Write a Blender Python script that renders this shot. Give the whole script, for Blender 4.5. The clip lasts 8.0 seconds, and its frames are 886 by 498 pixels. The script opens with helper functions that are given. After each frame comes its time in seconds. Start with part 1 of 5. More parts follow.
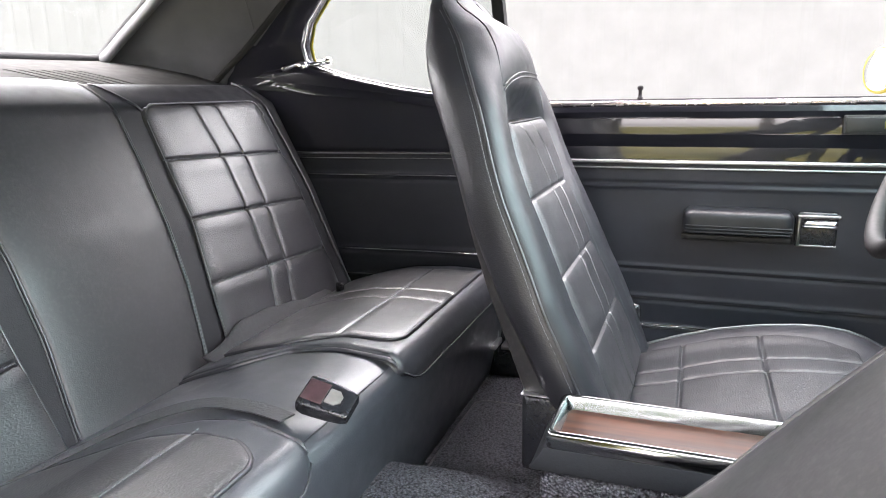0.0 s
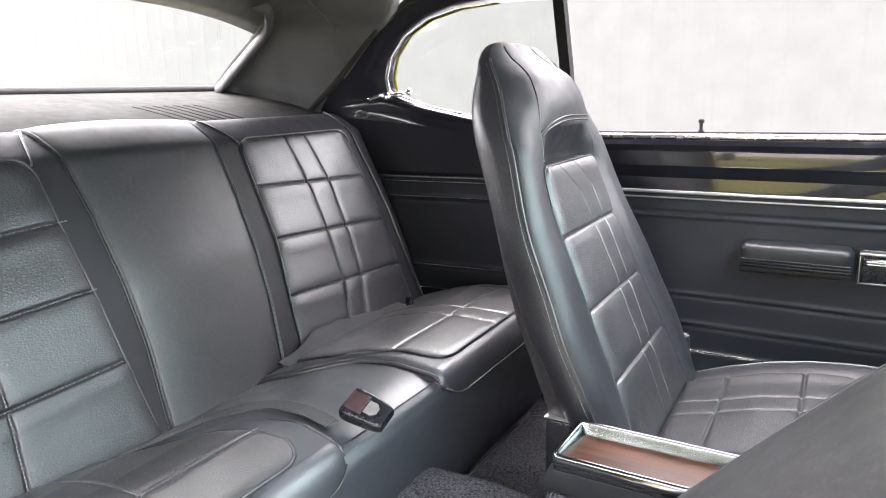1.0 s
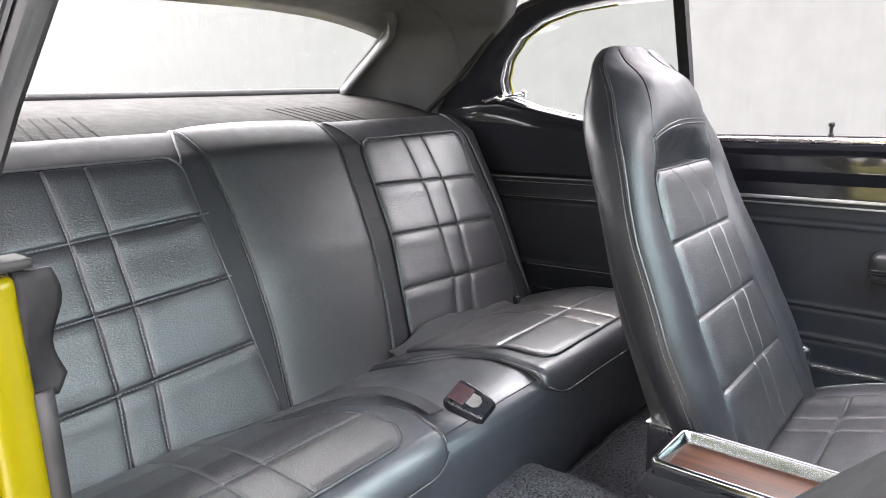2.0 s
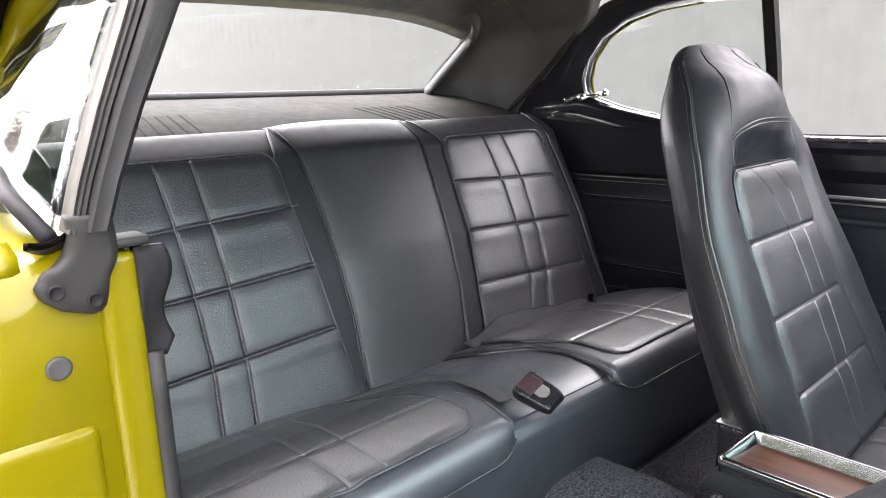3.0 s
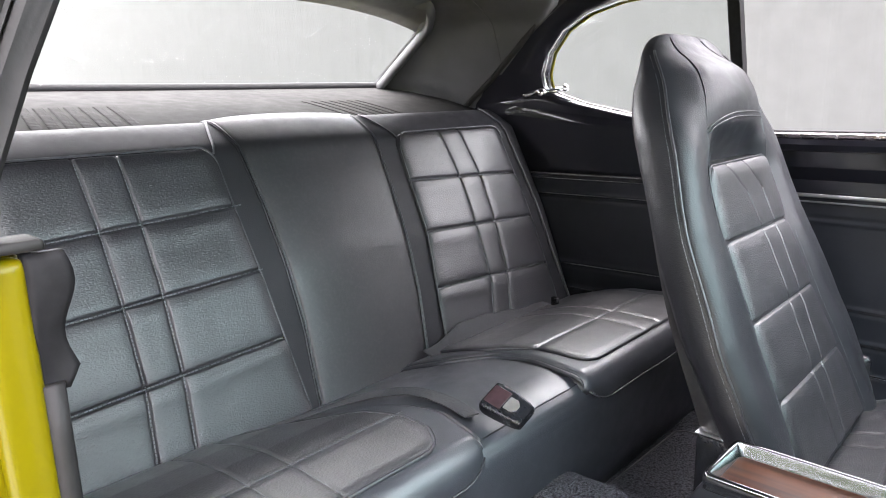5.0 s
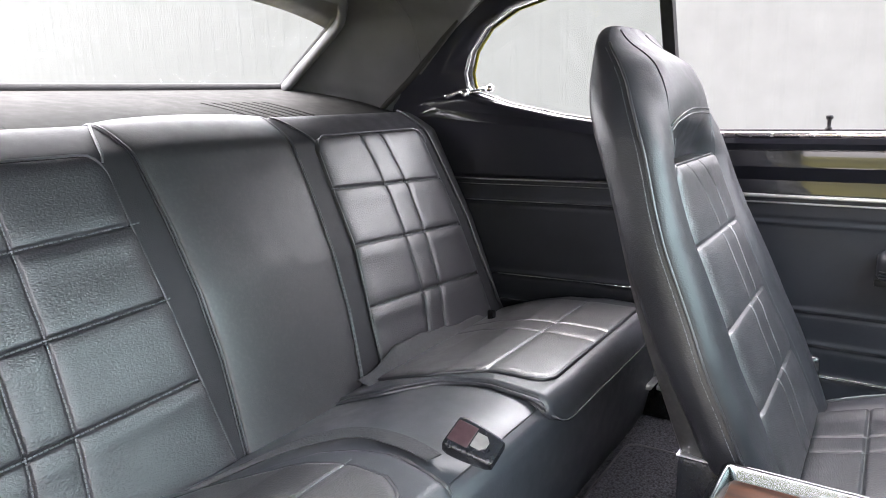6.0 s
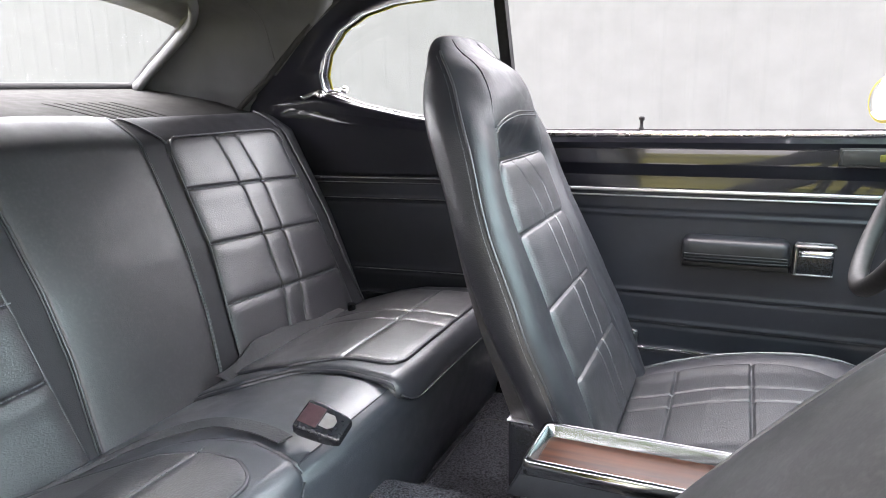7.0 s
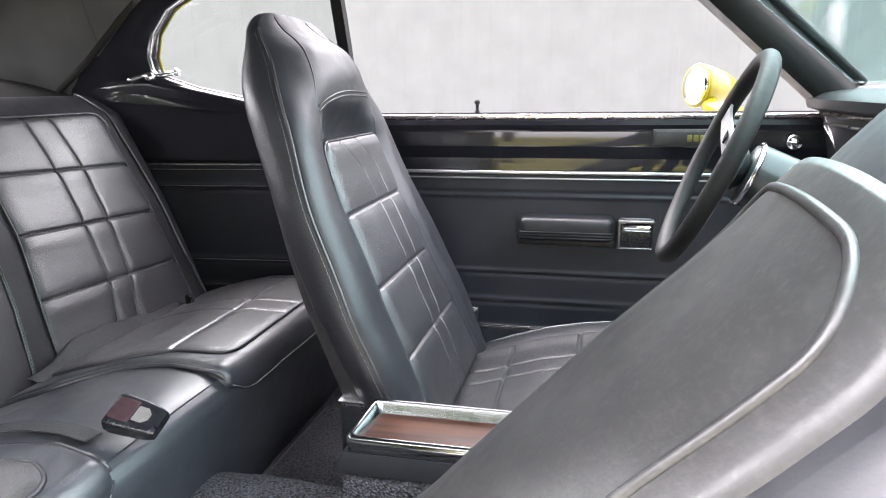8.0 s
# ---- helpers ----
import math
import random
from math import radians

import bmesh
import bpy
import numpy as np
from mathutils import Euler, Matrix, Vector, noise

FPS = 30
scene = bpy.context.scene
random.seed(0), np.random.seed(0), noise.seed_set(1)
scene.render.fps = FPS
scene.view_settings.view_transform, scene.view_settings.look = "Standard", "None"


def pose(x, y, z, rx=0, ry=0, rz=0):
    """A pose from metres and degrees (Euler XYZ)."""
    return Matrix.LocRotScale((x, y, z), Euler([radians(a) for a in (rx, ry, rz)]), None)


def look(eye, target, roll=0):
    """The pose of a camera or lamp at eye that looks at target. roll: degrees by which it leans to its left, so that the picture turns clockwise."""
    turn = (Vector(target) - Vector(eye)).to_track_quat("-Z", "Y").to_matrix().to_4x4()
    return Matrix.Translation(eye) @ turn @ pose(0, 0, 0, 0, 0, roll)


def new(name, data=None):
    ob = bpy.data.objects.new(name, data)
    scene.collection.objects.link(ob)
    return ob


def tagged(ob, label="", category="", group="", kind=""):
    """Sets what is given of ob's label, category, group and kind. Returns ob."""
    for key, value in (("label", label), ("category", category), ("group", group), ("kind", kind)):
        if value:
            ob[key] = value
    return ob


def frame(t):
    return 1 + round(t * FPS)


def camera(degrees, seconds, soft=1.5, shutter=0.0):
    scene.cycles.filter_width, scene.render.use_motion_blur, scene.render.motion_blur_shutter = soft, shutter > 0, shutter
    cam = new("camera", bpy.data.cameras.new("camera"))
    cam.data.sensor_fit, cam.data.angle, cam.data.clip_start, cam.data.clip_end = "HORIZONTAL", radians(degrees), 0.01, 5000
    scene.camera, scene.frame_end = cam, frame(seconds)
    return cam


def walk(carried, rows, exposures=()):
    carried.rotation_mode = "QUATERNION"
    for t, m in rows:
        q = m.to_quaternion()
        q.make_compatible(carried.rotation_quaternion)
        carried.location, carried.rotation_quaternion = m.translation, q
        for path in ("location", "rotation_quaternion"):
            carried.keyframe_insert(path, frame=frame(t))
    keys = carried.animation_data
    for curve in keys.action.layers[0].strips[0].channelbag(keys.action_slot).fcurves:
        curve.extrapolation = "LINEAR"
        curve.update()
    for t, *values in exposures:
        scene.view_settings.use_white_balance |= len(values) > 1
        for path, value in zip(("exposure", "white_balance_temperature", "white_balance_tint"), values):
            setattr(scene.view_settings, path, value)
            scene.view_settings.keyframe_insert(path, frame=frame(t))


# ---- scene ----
cam = camera(66.3, 8.0, soft=1.0)
PATH = [
    (0, (0.37, -0.765, 0.97), (-0.315, 1.059, 0.518), -1.1),
    (0.5, (0.452, -0.781, 1.023), (-0.395, 0.974, 0.571), -1.4),
    (1, (0.515, -0.801, 1.042), (-0.476, 0.877, 0.592), -1.4),
    (1.5, (0.549, -0.819, 1.048), (-0.581, 0.769, 0.602), -1.5),
    (2, (0.542, -0.825, 1.052), (-0.719, 0.661, 0.605), -1.6),
    (2.2, (0.546, -0.835, 1.053), (-0.765, 0.608, 0.606), -1.7),
    (3.3, (0.589, -0.847, 1.05), (-0.86, 0.459, 0.609), -1.7),
    (3.5, (0.591, -0.847, 1.049), (-0.857, 0.46, 0.607), -1.7),
    (4, (0.596, -0.844, 1.044), (-0.851, 0.464, 0.601), -1.6),
    (4.2, (0.591, -0.839, 1.042), (-0.858, 0.467, 0.6), -1.6),
    (5.3, (0.468, -0.777, 1.029), (-0.796, 0.709, 0.589), -1.4),
    (5.5, (0.442, -0.764, 1.025), (-0.777, 0.76, 0.587), -1.6),
    (6, (0.363, -0.748, 1.018), (-0.725, 0.875, 0.592), -1.5),
    (6.5, (0.332, -0.751, 1.022), (-0.62, 0.953, 0.589), -1.4),
    (7, (0.448, -0.788, 1.026), (-0.335, 0.999, 0.585), -1.2),
    (7.5, (0.518, -0.766, 1.015), (-0.095, 1.083, 0.561), -1.1),
    (8, (0.523, -0.765, 1.001), (0.076, 1.129, 0.539), -0.8),
]
walk(cam, [(t, look(eye, target, roll)) for t, eye, target, roll in PATH],
     exposures=[(0, 3.75, 6680, 20), (1.5, 3.68, 6680, 20), (2.2, 3.52, 6680, 20), (3.3, 3.2, 6680, 20), (4.2, 3.2, 6680, 20), (5.3, 3.4, 6550, 20), (6.5, 3.6, 6550, 20), (8, 3.5, 6550, 20)])
SKY, SUN = 0.86, 0.4

# world, sun and the light of an overcast day
world = bpy.data.worlds.new("overcast_sky")
scene.world = world
world.use_nodes = True
wn, wl = world.node_tree.nodes, world.node_tree.links
sky = wn.new("ShaderNodeTexSky")
sky.sky_type = "NISHITA"
sky.sun_disc = False
sky.sun_elevation, sky.sun_rotation = radians(70), radians(297)
sky.air_density, sky.dust_density, sky.ozone_density = 1.0, 4.0, 1.0
grey = wn.new("ShaderNodeHueSaturation")
grey.inputs["Saturation"].default_value = 0.18
wl.new(sky.outputs[0], grey.inputs["Color"])
even = wn.new("ShaderNodeGamma")
even.inputs["Gamma"].default_value = 0.5
wl.new(grey.outputs[0], even.inputs["Color"])
wl.new(even.outputs[0], wn["Background"].inputs["Color"])
wn["Background"].inputs["Strength"].default_value = SKY
sun_data = bpy.data.lights.new("sun", "SUN")
sun_data.energy, sun_data.angle, sun_data.color = SUN, radians(50), (1.0, 0.96, 0.92)
sun = new("sun", sun_data)
sun.matrix_world = look((-1.6, 0.8, 5.6), (0, 0, 0.6))


# ---- materials ----
def material(name, base, rough=0.5, metal=0.0, coat=0.0, spec=0.5):
    m = bpy.data.materials.new(name)
    m.use_nodes = True
    b = m.node_tree.nodes["Principled BSDF"]
    b.inputs["Base Color"].default_value = (*base, 1)
    b.inputs["Roughness"].default_value = rough
    b.inputs["Metallic"].default_value = metal
    b.inputs["Coat Weight"].default_value = coat
    b.inputs["Specular IOR Level"].default_value = spec
    return m, m.node_tree.nodes, m.node_tree.links, b


def tex(n, l, kind, scale, detail=4.0, stretch=None):
    t = n.new("ShaderNodeTexNoise" if kind == "noise" else "ShaderNodeTexVoronoi")
    t.inputs["Scale"].default_value = scale
    if kind == "noise":
        t.inputs["Detail"].default_value = detail
    co = n.new("ShaderNodeTexCoord")
    src = co.outputs["Object"]
    if stretch:
        mp = n.new("ShaderNodeMapping")
        mp.inputs["Scale"].default_value = stretch
        l.new(src, mp.inputs[0])
        src = mp.outputs[0]
    l.new(src, t.inputs["Vector"])
    return t


def ramp(n, l, src, lo, hi, c0, c1):
    r = n.new("ShaderNodeValToRGB")
    r.color_ramp.elements[0].position, r.color_ramp.elements[1].position = lo, hi
    r.color_ramp.elements[0].color, r.color_ramp.elements[1].color = (*c0, 1), (*c1, 1)
    l.new(src, r.inputs[0])
    return r.outputs[0]


def bump(n, l, b, src, strength, dist, prev=None):
    k = n.new("ShaderNodeBump")
    k.inputs["Strength"].default_value, k.inputs["Distance"].default_value = strength, dist
    l.new(src, k.inputs["Height"])
    if prev:
        l.new(prev, k.inputs["Normal"])
    l.new(k.outputs[0], b.inputs["Normal"])
    return k.outputs[0]


def pebbles(n, l, scale, stretch):
    """Rounded leather cells parted by fine creases."""
    warp = tex(n, l, "noise", 90, 2)
    co = n.new("ShaderNodeTexCoord")
    add = n.new("ShaderNodeVectorMath")
    add.operation = "MULTIPLY_ADD"
    l.new(warp.outputs["Color"], add.inputs[0])
    add.inputs[1].default_value = (0.007, 0.007, 0.007)
    l.new(co.outputs["Object"], add.inputs[2])
    mp = n.new("ShaderNodeMapping")
    mp.inputs["Scale"].default_value = stretch
    l.new(add.outputs[0], mp.inputs[0])
    v = n.new("ShaderNodeTexVoronoi")
    v.feature = "DISTANCE_TO_EDGE"
    v.inputs["Scale"].default_value = scale
    l.new(mp.outputs[0], v.inputs["Vector"])
    return ramp(n, l, v.outputs["Distance"], 0.0, 0.40, (0, 0, 0), (1, 1, 1))


def vinyl(name, base, rough, grain, relief, spec=0.8, wrinkle=0.0, gloss=0.0):
    """Embossed upholstery vinyl: fine grain, optional wrinkled cells, and dusty wear."""
    m, n, l, b = material(name, base, rough, spec=spec)
    wear = tex(n, l, "noise", 6, 6)
    c = ramp(n, l, wear.outputs["Fac"], 0.3, 0.75, [v * 0.82 for v in base], [v * 1.25 + 0.002 for v in base])
    l.new(c, b.inputs["Base Color"])
    fine = tex(n, l, "noise", 35, 5)
    r = ramp(n, l, fine.outputs["Fac"], 0.3, 0.7, (rough - 0.06,) * 3, (rough + 0.07,) * 3)
    l.new(r, b.inputs["Roughness"])
    cell = tex(n, l, "noise", grain, 3)
    k = bump(n, l, b, cell.outputs["Fac"], relief, 0.0012)
    if wrinkle:
        w = pebbles(n, l, 235, (1.0, 0.66, 1.2))
        k = bump(n, l, b, w, wrinkle, 0.0022, k)
        slow = tex(n, l, "noise", 45, 4)
        bump(n, l, b, slow.outputs["Fac"], wrinkle * 0.35, 0.006, k)
    else:
        crease = tex(n, l, "noise", 26, 5)
        bump(n, l, b, crease.outputs["Fac"], relief * 0.6, 0.0022, k)
    if gloss:
        b.inputs["Coat Weight"].default_value, b.inputs["Coat Roughness"].default_value, b.inputs["Coat IOR"].default_value = gloss, 0.36, 1.7
    return m


def dust_specks(m, base):
    """Pale scattered dust and scuff marks on a dark moulding."""
    n, l = m.node_tree.nodes, m.node_tree.links
    b = n["Principled BSDF"]
    under = b.inputs["Base Color"].links[0].from_socket
    t = tex(n, l, "noise", 170, 6)
    mask = ramp(n, l, t.outputs["Fac"], 0.48, 0.74, (0, 0, 0), (0.34, 0.34, 0.34))
    mix = n.new("ShaderNodeMix")
    mix.data_type = "RGBA"
    l.new(mask, mix.inputs[0])
    l.new(under, mix.inputs[6])
    mix.inputs[7].default_value = (base[0] * 4, base[1] * 4, base[2] * 4, 1)
    l.new(mix.outputs[2], b.inputs["Base Color"])


VINYL = vinyl("black_vinyl", (0.0165, 0.0170, 0.0212), 0.395, 480, 0.40, 0.56)
DULLVINYL = vinyl("dusty_black_vinyl", (0.0245, 0.0245, 0.0275), 0.52, 480, 0.34, 0.20)
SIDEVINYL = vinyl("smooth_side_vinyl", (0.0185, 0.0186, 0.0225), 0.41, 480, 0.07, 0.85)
PIPING = vinyl("piping_vinyl", (0.019, 0.020, 0.025), 0.35, 600, 0.1, 1.0)
GRAINED = vinyl("grained_vinyl", (0.0165, 0.0166, 0.0200), 0.40, 700, 0.15, 0.8, wrinkle=0.21, gloss=0.16)
MATTGRAIN = vinyl("matt_grained_vinyl", (0.0150, 0.0155, 0.0185), 0.42, 700, 0.15, 0.45, wrinkle=0.21)
SEATGRAIN = vinyl("polished_grained_vinyl", (0.0200, 0.0203, 0.0225), 0.40, 700, 0.15, 1.0, wrinkle=0.22, gloss=0.85)
# Glossier black vinyl with the windscreen's teal light put into its base colour.
LITVINYL = vinyl("polished_lit_vinyl", (0.029, 0.0325, 0.0395), 0.41, 480, 0.30, 0.9, gloss=0.35)
PANEL = vinyl("panel_vinyl", (0.0180, 0.0190, 0.0255), 0.46, 600, 0.2, 0.3)
LINER = vinyl("headliner_vinyl", (0.06, 0.06, 0.062), 0.6, 420, 0.2, 0.3)
SHELF = vinyl("shelf_vinyl", (0.0255, 0.0248, 0.0238), 0.72, 500, 0.10, 0.03)
BACKSHELL = vinyl("seat_back_plastic", (0.0225, 0.0218, 0.0222), 0.40, 300, 0.14, 0.80)
dust_specks(BACKSHELL, (0.021, 0.020, 0.0195))
CENTREVINYL = vinyl("dusty_centre_vinyl", (0.0225, 0.0222, 0.0245), 0.43, 480, 0.34, 0.62)
dust_specks(CENTREVINYL, (0.0135, 0.0128, 0.0122))
CONSOLE = vinyl("console_plastic", (0.013, 0.0145, 0.0175), 0.62, 420, 0.3, 0.12)
PILLARTRIM = vinyl("pillar_trim", (0.012, 0.013, 0.013), 0.55, 420, 0.2, 0.15)


def paint(name, base, rough=0.12, coat=1.0):
    m, n, l, b = material(name, base, rough + 0.2, 0, coat)
    b.inputs["Coat Roughness"].default_value = 0.04
    b.inputs["Coat IOR"].default_value = 1.48 if coat and max(base) < 0.05 else 1.5
    b.inputs["Specular IOR Level"].default_value = 0.15
    t = tex(n, l, "noise", 5, 5)
    l.new(ramp(n, l, t.outputs["Fac"], 0.3, 0.7, [v * 0.93 for v in base], [min(1, v * 1.05) for v in base]), b.inputs["Base Color"])
    peel = tex(n, l, "noise", 160, 2)
    bump(n, l, b, peel.outputs["Fac"], 0.05, 0.001)
    return m


YELLOW = paint("yellow_paint", (0.118, 0.100, 0.0003), 0.12, 0.25)
GLOSS = paint("gloss_black_paint", (0.009, 0.009, 0.013), 0.08)


def chrome_like(name, base, rough):
    m, n, l, b = material(name, base, rough, 1.0)
    t = tex(n, l, "noise", 30, 4)
    l.new(ramp(n, l, t.outputs["Fac"], 0.35, 0.8, (rough,) * 3, (rough + 0.12,) * 3), b.inputs["Roughness"])
    return m


CHROME = chrome_like("chrome", (0.82, 0.82, 0.84), 0.06)
TRAYRIM = chrome_like("worn_chrome", (0.31, 0.32, 0.32), 0.12)
SILLTRIM = chrome_like("dull_sill_metal", (0.22, 0.21, 0.21), 0.25)
# The sill's pale pink reflection is put into the metal's base colour.
SILLSHEEN = chrome_like("pink_sheen_sill_metal", (0.52, 0.46, 0.465), 0.22)
BRUSHED = chrome_like("brushed_metal", (0.55, 0.55, 0.56), 0.28)


def carpet_material():
    m, n, l, b = material("loop_carpet", (0.02, 0.021, 0.024), 0.95, spec=0.1)
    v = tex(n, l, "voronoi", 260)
    # Loop middles pale, gaps dark: the pile's shade is put into the colour.
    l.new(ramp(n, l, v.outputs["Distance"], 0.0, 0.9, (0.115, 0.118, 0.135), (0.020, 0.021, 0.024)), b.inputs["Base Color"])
    k = bump(n, l, b, v.outputs["Distance"], 1.0, 0.006)
    t = tex(n, l, "noise", 40, 4)
    bump(n, l, b, t.outputs["Fac"], 0.5, 0.006, k)
    return m


CARPET = carpet_material()


def wood_material():
    m, n, l, b = material("woodgrain", (0.28, 0.11, 0.05), 0.5, 0, 0.04, 0.2)
    t = tex(n, l, "noise", 45, 6, (0.12, 1.6, 1.0))
    l.new(ramp(n, l, t.outputs["Fac"], 0.35, 0.66, (0.026, 0.0075, 0.0028), (0.070, 0.021, 0.0075)), b.inputs["Base Color"])
    return m


WOOD = wood_material()


def plain(name, base, rough, relief=0.2, scale=90, metal=0.0, spec=0.5):
    m, n, l, b = material(name, base, rough, metal, spec=spec)
    t = tex(n, l, "noise", scale, 5)
    l.new(ramp(n, l, t.outputs["Fac"], 0.3, 0.72, [v * 0.8 for v in base], [min(1, v * 1.2) for v in base]), b.inputs["Base Color"])
    bump(n, l, b, t.outputs["Fac"], relief, 0.002)
    return m


def grass_material():
    """Mown grass in patches of green and straw."""
    m, n, l, b = material("mown_grass", (0.16, 0.15, 0.04), 0.95, spec=0.1)
    patch = tex(n, l, "noise", 0.55, 9)
    l.new(ramp(n, l, patch.outputs["Fac"], 0.36, 0.64, (0.045, 0.060, 0.012), (0.23, 0.205, 0.062)), b.inputs["Base Color"])
    blade = tex(n, l, "noise", 40, 4)
    bump(n, l, b, blade.outputs["Fac"], 1.0, 0.02)
    return m


RUBBER = plain("weathered_rubber", (0.013, 0.013, 0.013), 0.62, 0.5, 40, spec=0.3)
BLACKRUB = plain("black_rubber", (0.011, 0.011, 0.012), 0.6, spec=0.12)
SMOOTH = plain("smooth_black_vinyl", (0.012, 0.013, 0.016), 0.42, 0.0, 60, spec=0.35)
PLASTIC = plain("black_plastic", (0.012, 0.013, 0.016), 0.26, 0.015, 200)
DASH = plain("dash_plastic", (0.014, 0.015, 0.016), 0.45, 0.2, 220, spec=0.3)
SHROUD = plain("column_shroud", (0.010, 0.015, 0.016), 0.30, 0.03, 60)
WHEEL = plain("worn_wheel_rim", (0.013, 0.0125, 0.0125), 0.55, 0.15, 120, spec=0.2)
VENT = plain("vent_taupe", (0.013, 0.0122, 0.0118), 0.7, 0.3, 300, spec=0.1)
TANEDGE = plain("aged_tan_rubber", (0.045, 0.041, 0.034), 0.5, 0.3, 60, spec=0.3)
GREYPLUG = plain("grey_plug", (0.022, 0.022, 0.022), 0.6)
THREAD = plain("pale_thread", (0.14, 0.15, 0.16), 0.7)
DIMTHREAD = plain("grey_thread", (0.10, 0.105, 0.11), 0.7)
FLAP = plain("worn_cloth", (0.034, 0.034, 0.037), 0.8, 0.5, 200)
BELT = plain("belt_webbing", (0.042, 0.043, 0.046), 0.5, 0.6, 260)
TEXT_Y = plain("yellow_print", (0.11, 0.10, 0.012), 0.4, 0.0)
PLATE = plain("plaque_grey", (0.008, 0.011, 0.012), 0.4, 0.05)
BUTTON = plain("pale_button", (0.17, 0.16, 0.155), 0.4, 0.05)
MAROON = plain("maroon_label", (0.05, 0.028, 0.032), 0.25, 0.05)
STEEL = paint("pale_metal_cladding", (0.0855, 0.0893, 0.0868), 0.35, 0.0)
# Unseen ground, base made pale so that it bounces light into the cabin.
BOUNCEGROUND = plain("bounce_ground", (0.34, 0.335, 0.325), 0.9, 1.0, 60)
LEAF = plain("tree_leaf", (0.032, 0.055, 0.014), 0.7, 0.3, 6)
BARK = plain("tree_bark", (0.07, 0.055, 0.045), 0.9, 1.0, 12)
GRASS = grass_material()
MIRRORED = chrome_like("mirror_glass", (0.9, 0.9, 0.9), 0.01)


def glass_material(name, tint, grazing=0.0):
    """Thin clear glazing: mostly see-through with a weak gloss."""
    m, n, l, b = material(name, (0.9, 0.95, 0.93), 0.02)
    clear, gloss, mix = n.new("ShaderNodeBsdfTransparent"), n.new("ShaderNodeBsdfGlossy"), n.new("ShaderNodeMixShader")
    clear.inputs[0].default_value = (*tint, 1)
    gloss.inputs["Roughness"].default_value = 0.02
    mix.inputs[0].default_value = 0.05
    if grazing:
        facing, power = n.new("ShaderNodeLayerWeight"), n.new("ShaderNodeMath")
        power.operation = "POWER"
        power.inputs[1].default_value = grazing
        l.new(facing.outputs["Facing"], power.inputs[0])
        l.new(power.outputs[0], mix.inputs[0])
    l.new(clear.outputs[0], mix.inputs[1])
    l.new(gloss.outputs[0], mix.inputs[2])
    l.new(mix.outputs[0], n["Material Output"].inputs["Surface"])
    return m


GLASS = glass_material("window_glass", (0.96, 0.98, 0.97))
SIDEGLASS = glass_material("side_glass", (0.96, 0.98, 0.97), 5.0)
TINTED = glass_material("tinted_glass", (0.72, 0.85, 0.84))


# ---- mesh helpers ----
def mesh_ob(name, verts, faces, mat, parent=None, label="", smooth=True):
    me = bpy.data.meshes.new(name)
    me.from_pydata([tuple(v) for v in verts], [], faces)
    bm = bmesh.new()
    bm.from_mesh(me)
    bmesh.ops.recalc_face_normals(bm, faces=bm.faces)
    bm.to_mesh(me)
    bm.free()
    if smooth:
        me.shade_smooth()
    me.materials.append(mat)
    ob = new(name, me)
    if parent:
        ob.parent = parent
    if label:
        ob["label"] = label
    return ob


def sharp(ob, angle=35):
    ob.data.set_sharp_from_angle(angle=radians(angle))
    return ob


def root(name, label, category, group="", kind=""):
    ob = new(name)
    ob.empty_display_size = 0.05
    return tagged(ob, label, category, group, kind)


def slab(fn, back, nu, nv):
    """Closed solid: a grid fn(u, v), u and v in 0..1, and a second one back(u, v) behind it."""
    vs, fs = [], []
    for f in (fn, back):
        for j in range(nv + 1):
            for i in range(nu + 1):
                vs.append(f(i / nu, j / nv))
    w, k = nu + 1, (nu + 1) * (nv + 1)
    for j in range(nv):
        for i in range(nu):
            a = j * w + i
            fs.append((a, a + 1, a + 1 + w, a + w))
            fs.append((k + a, k + a + w, k + a + 1 + w, k + a + 1))
    for i in range(nu):
        fs.append((i, k + i, k + i + 1, i + 1))
        a = nv * w + i
        fs.append((a, a + 1, k + a + 1, k + a))
    for j in range(nv):
        a = j * w
        fs.append((a, a + w, k + a + w, k + a))
        a = j * w + nu
        fs.append((a, k + a, k + a + w, a + w))
    return vs, fs


def loft(loops, cap=True, close=False):
    vs, fs, n = [], [], len(loops[0])
    for lp in loops:
        vs += lp
    m = len(loops)
    for j in range(m if close else m - 1):
        for i in range(n):
            a, b = j * n + i, j * n + (i + 1) % n
            c, d = ((j + 1) % m) * n + (i + 1) % n, ((j + 1) % m) * n + i
            fs.append((a, b, c, d))
    if cap and not close:
        fs.append(tuple(range(n))[::-1])
        fs.append(tuple((m - 1) * n + i for i in range(n)))
    return vs, fs


def tube(pts, r, n=8, close=False, flat=1.0):
    """A round cord along pts."""
    pts = [Vector(p) for p in pts]
    m = len(pts)
    loops, ref = [], None
    for i, p in enumerate(pts):
        a = pts[(i - 1) % m] if close or i > 0 else p
        b = pts[(i + 1) % m] if close or i < m - 1 else p
        d = (b - a).normalized()
        if ref is None:
            ref = d.orthogonal().normalized()
        ref = (ref - d * ref.dot(d)).normalized()
        side = d.cross(ref)
        loops.append([p + (ref * math.cos(q) + side * math.sin(q) * flat) * r for q in (2 * math.pi * k / n for k in range(n))])
    return loft(loops, True, close)


def join(*sets):
    vs, fs = [], []
    for v, f in sets:
        k = len(vs)
        vs += list(v)
        fs += [tuple(i + k for i in q) for q in f]
    return vs, fs


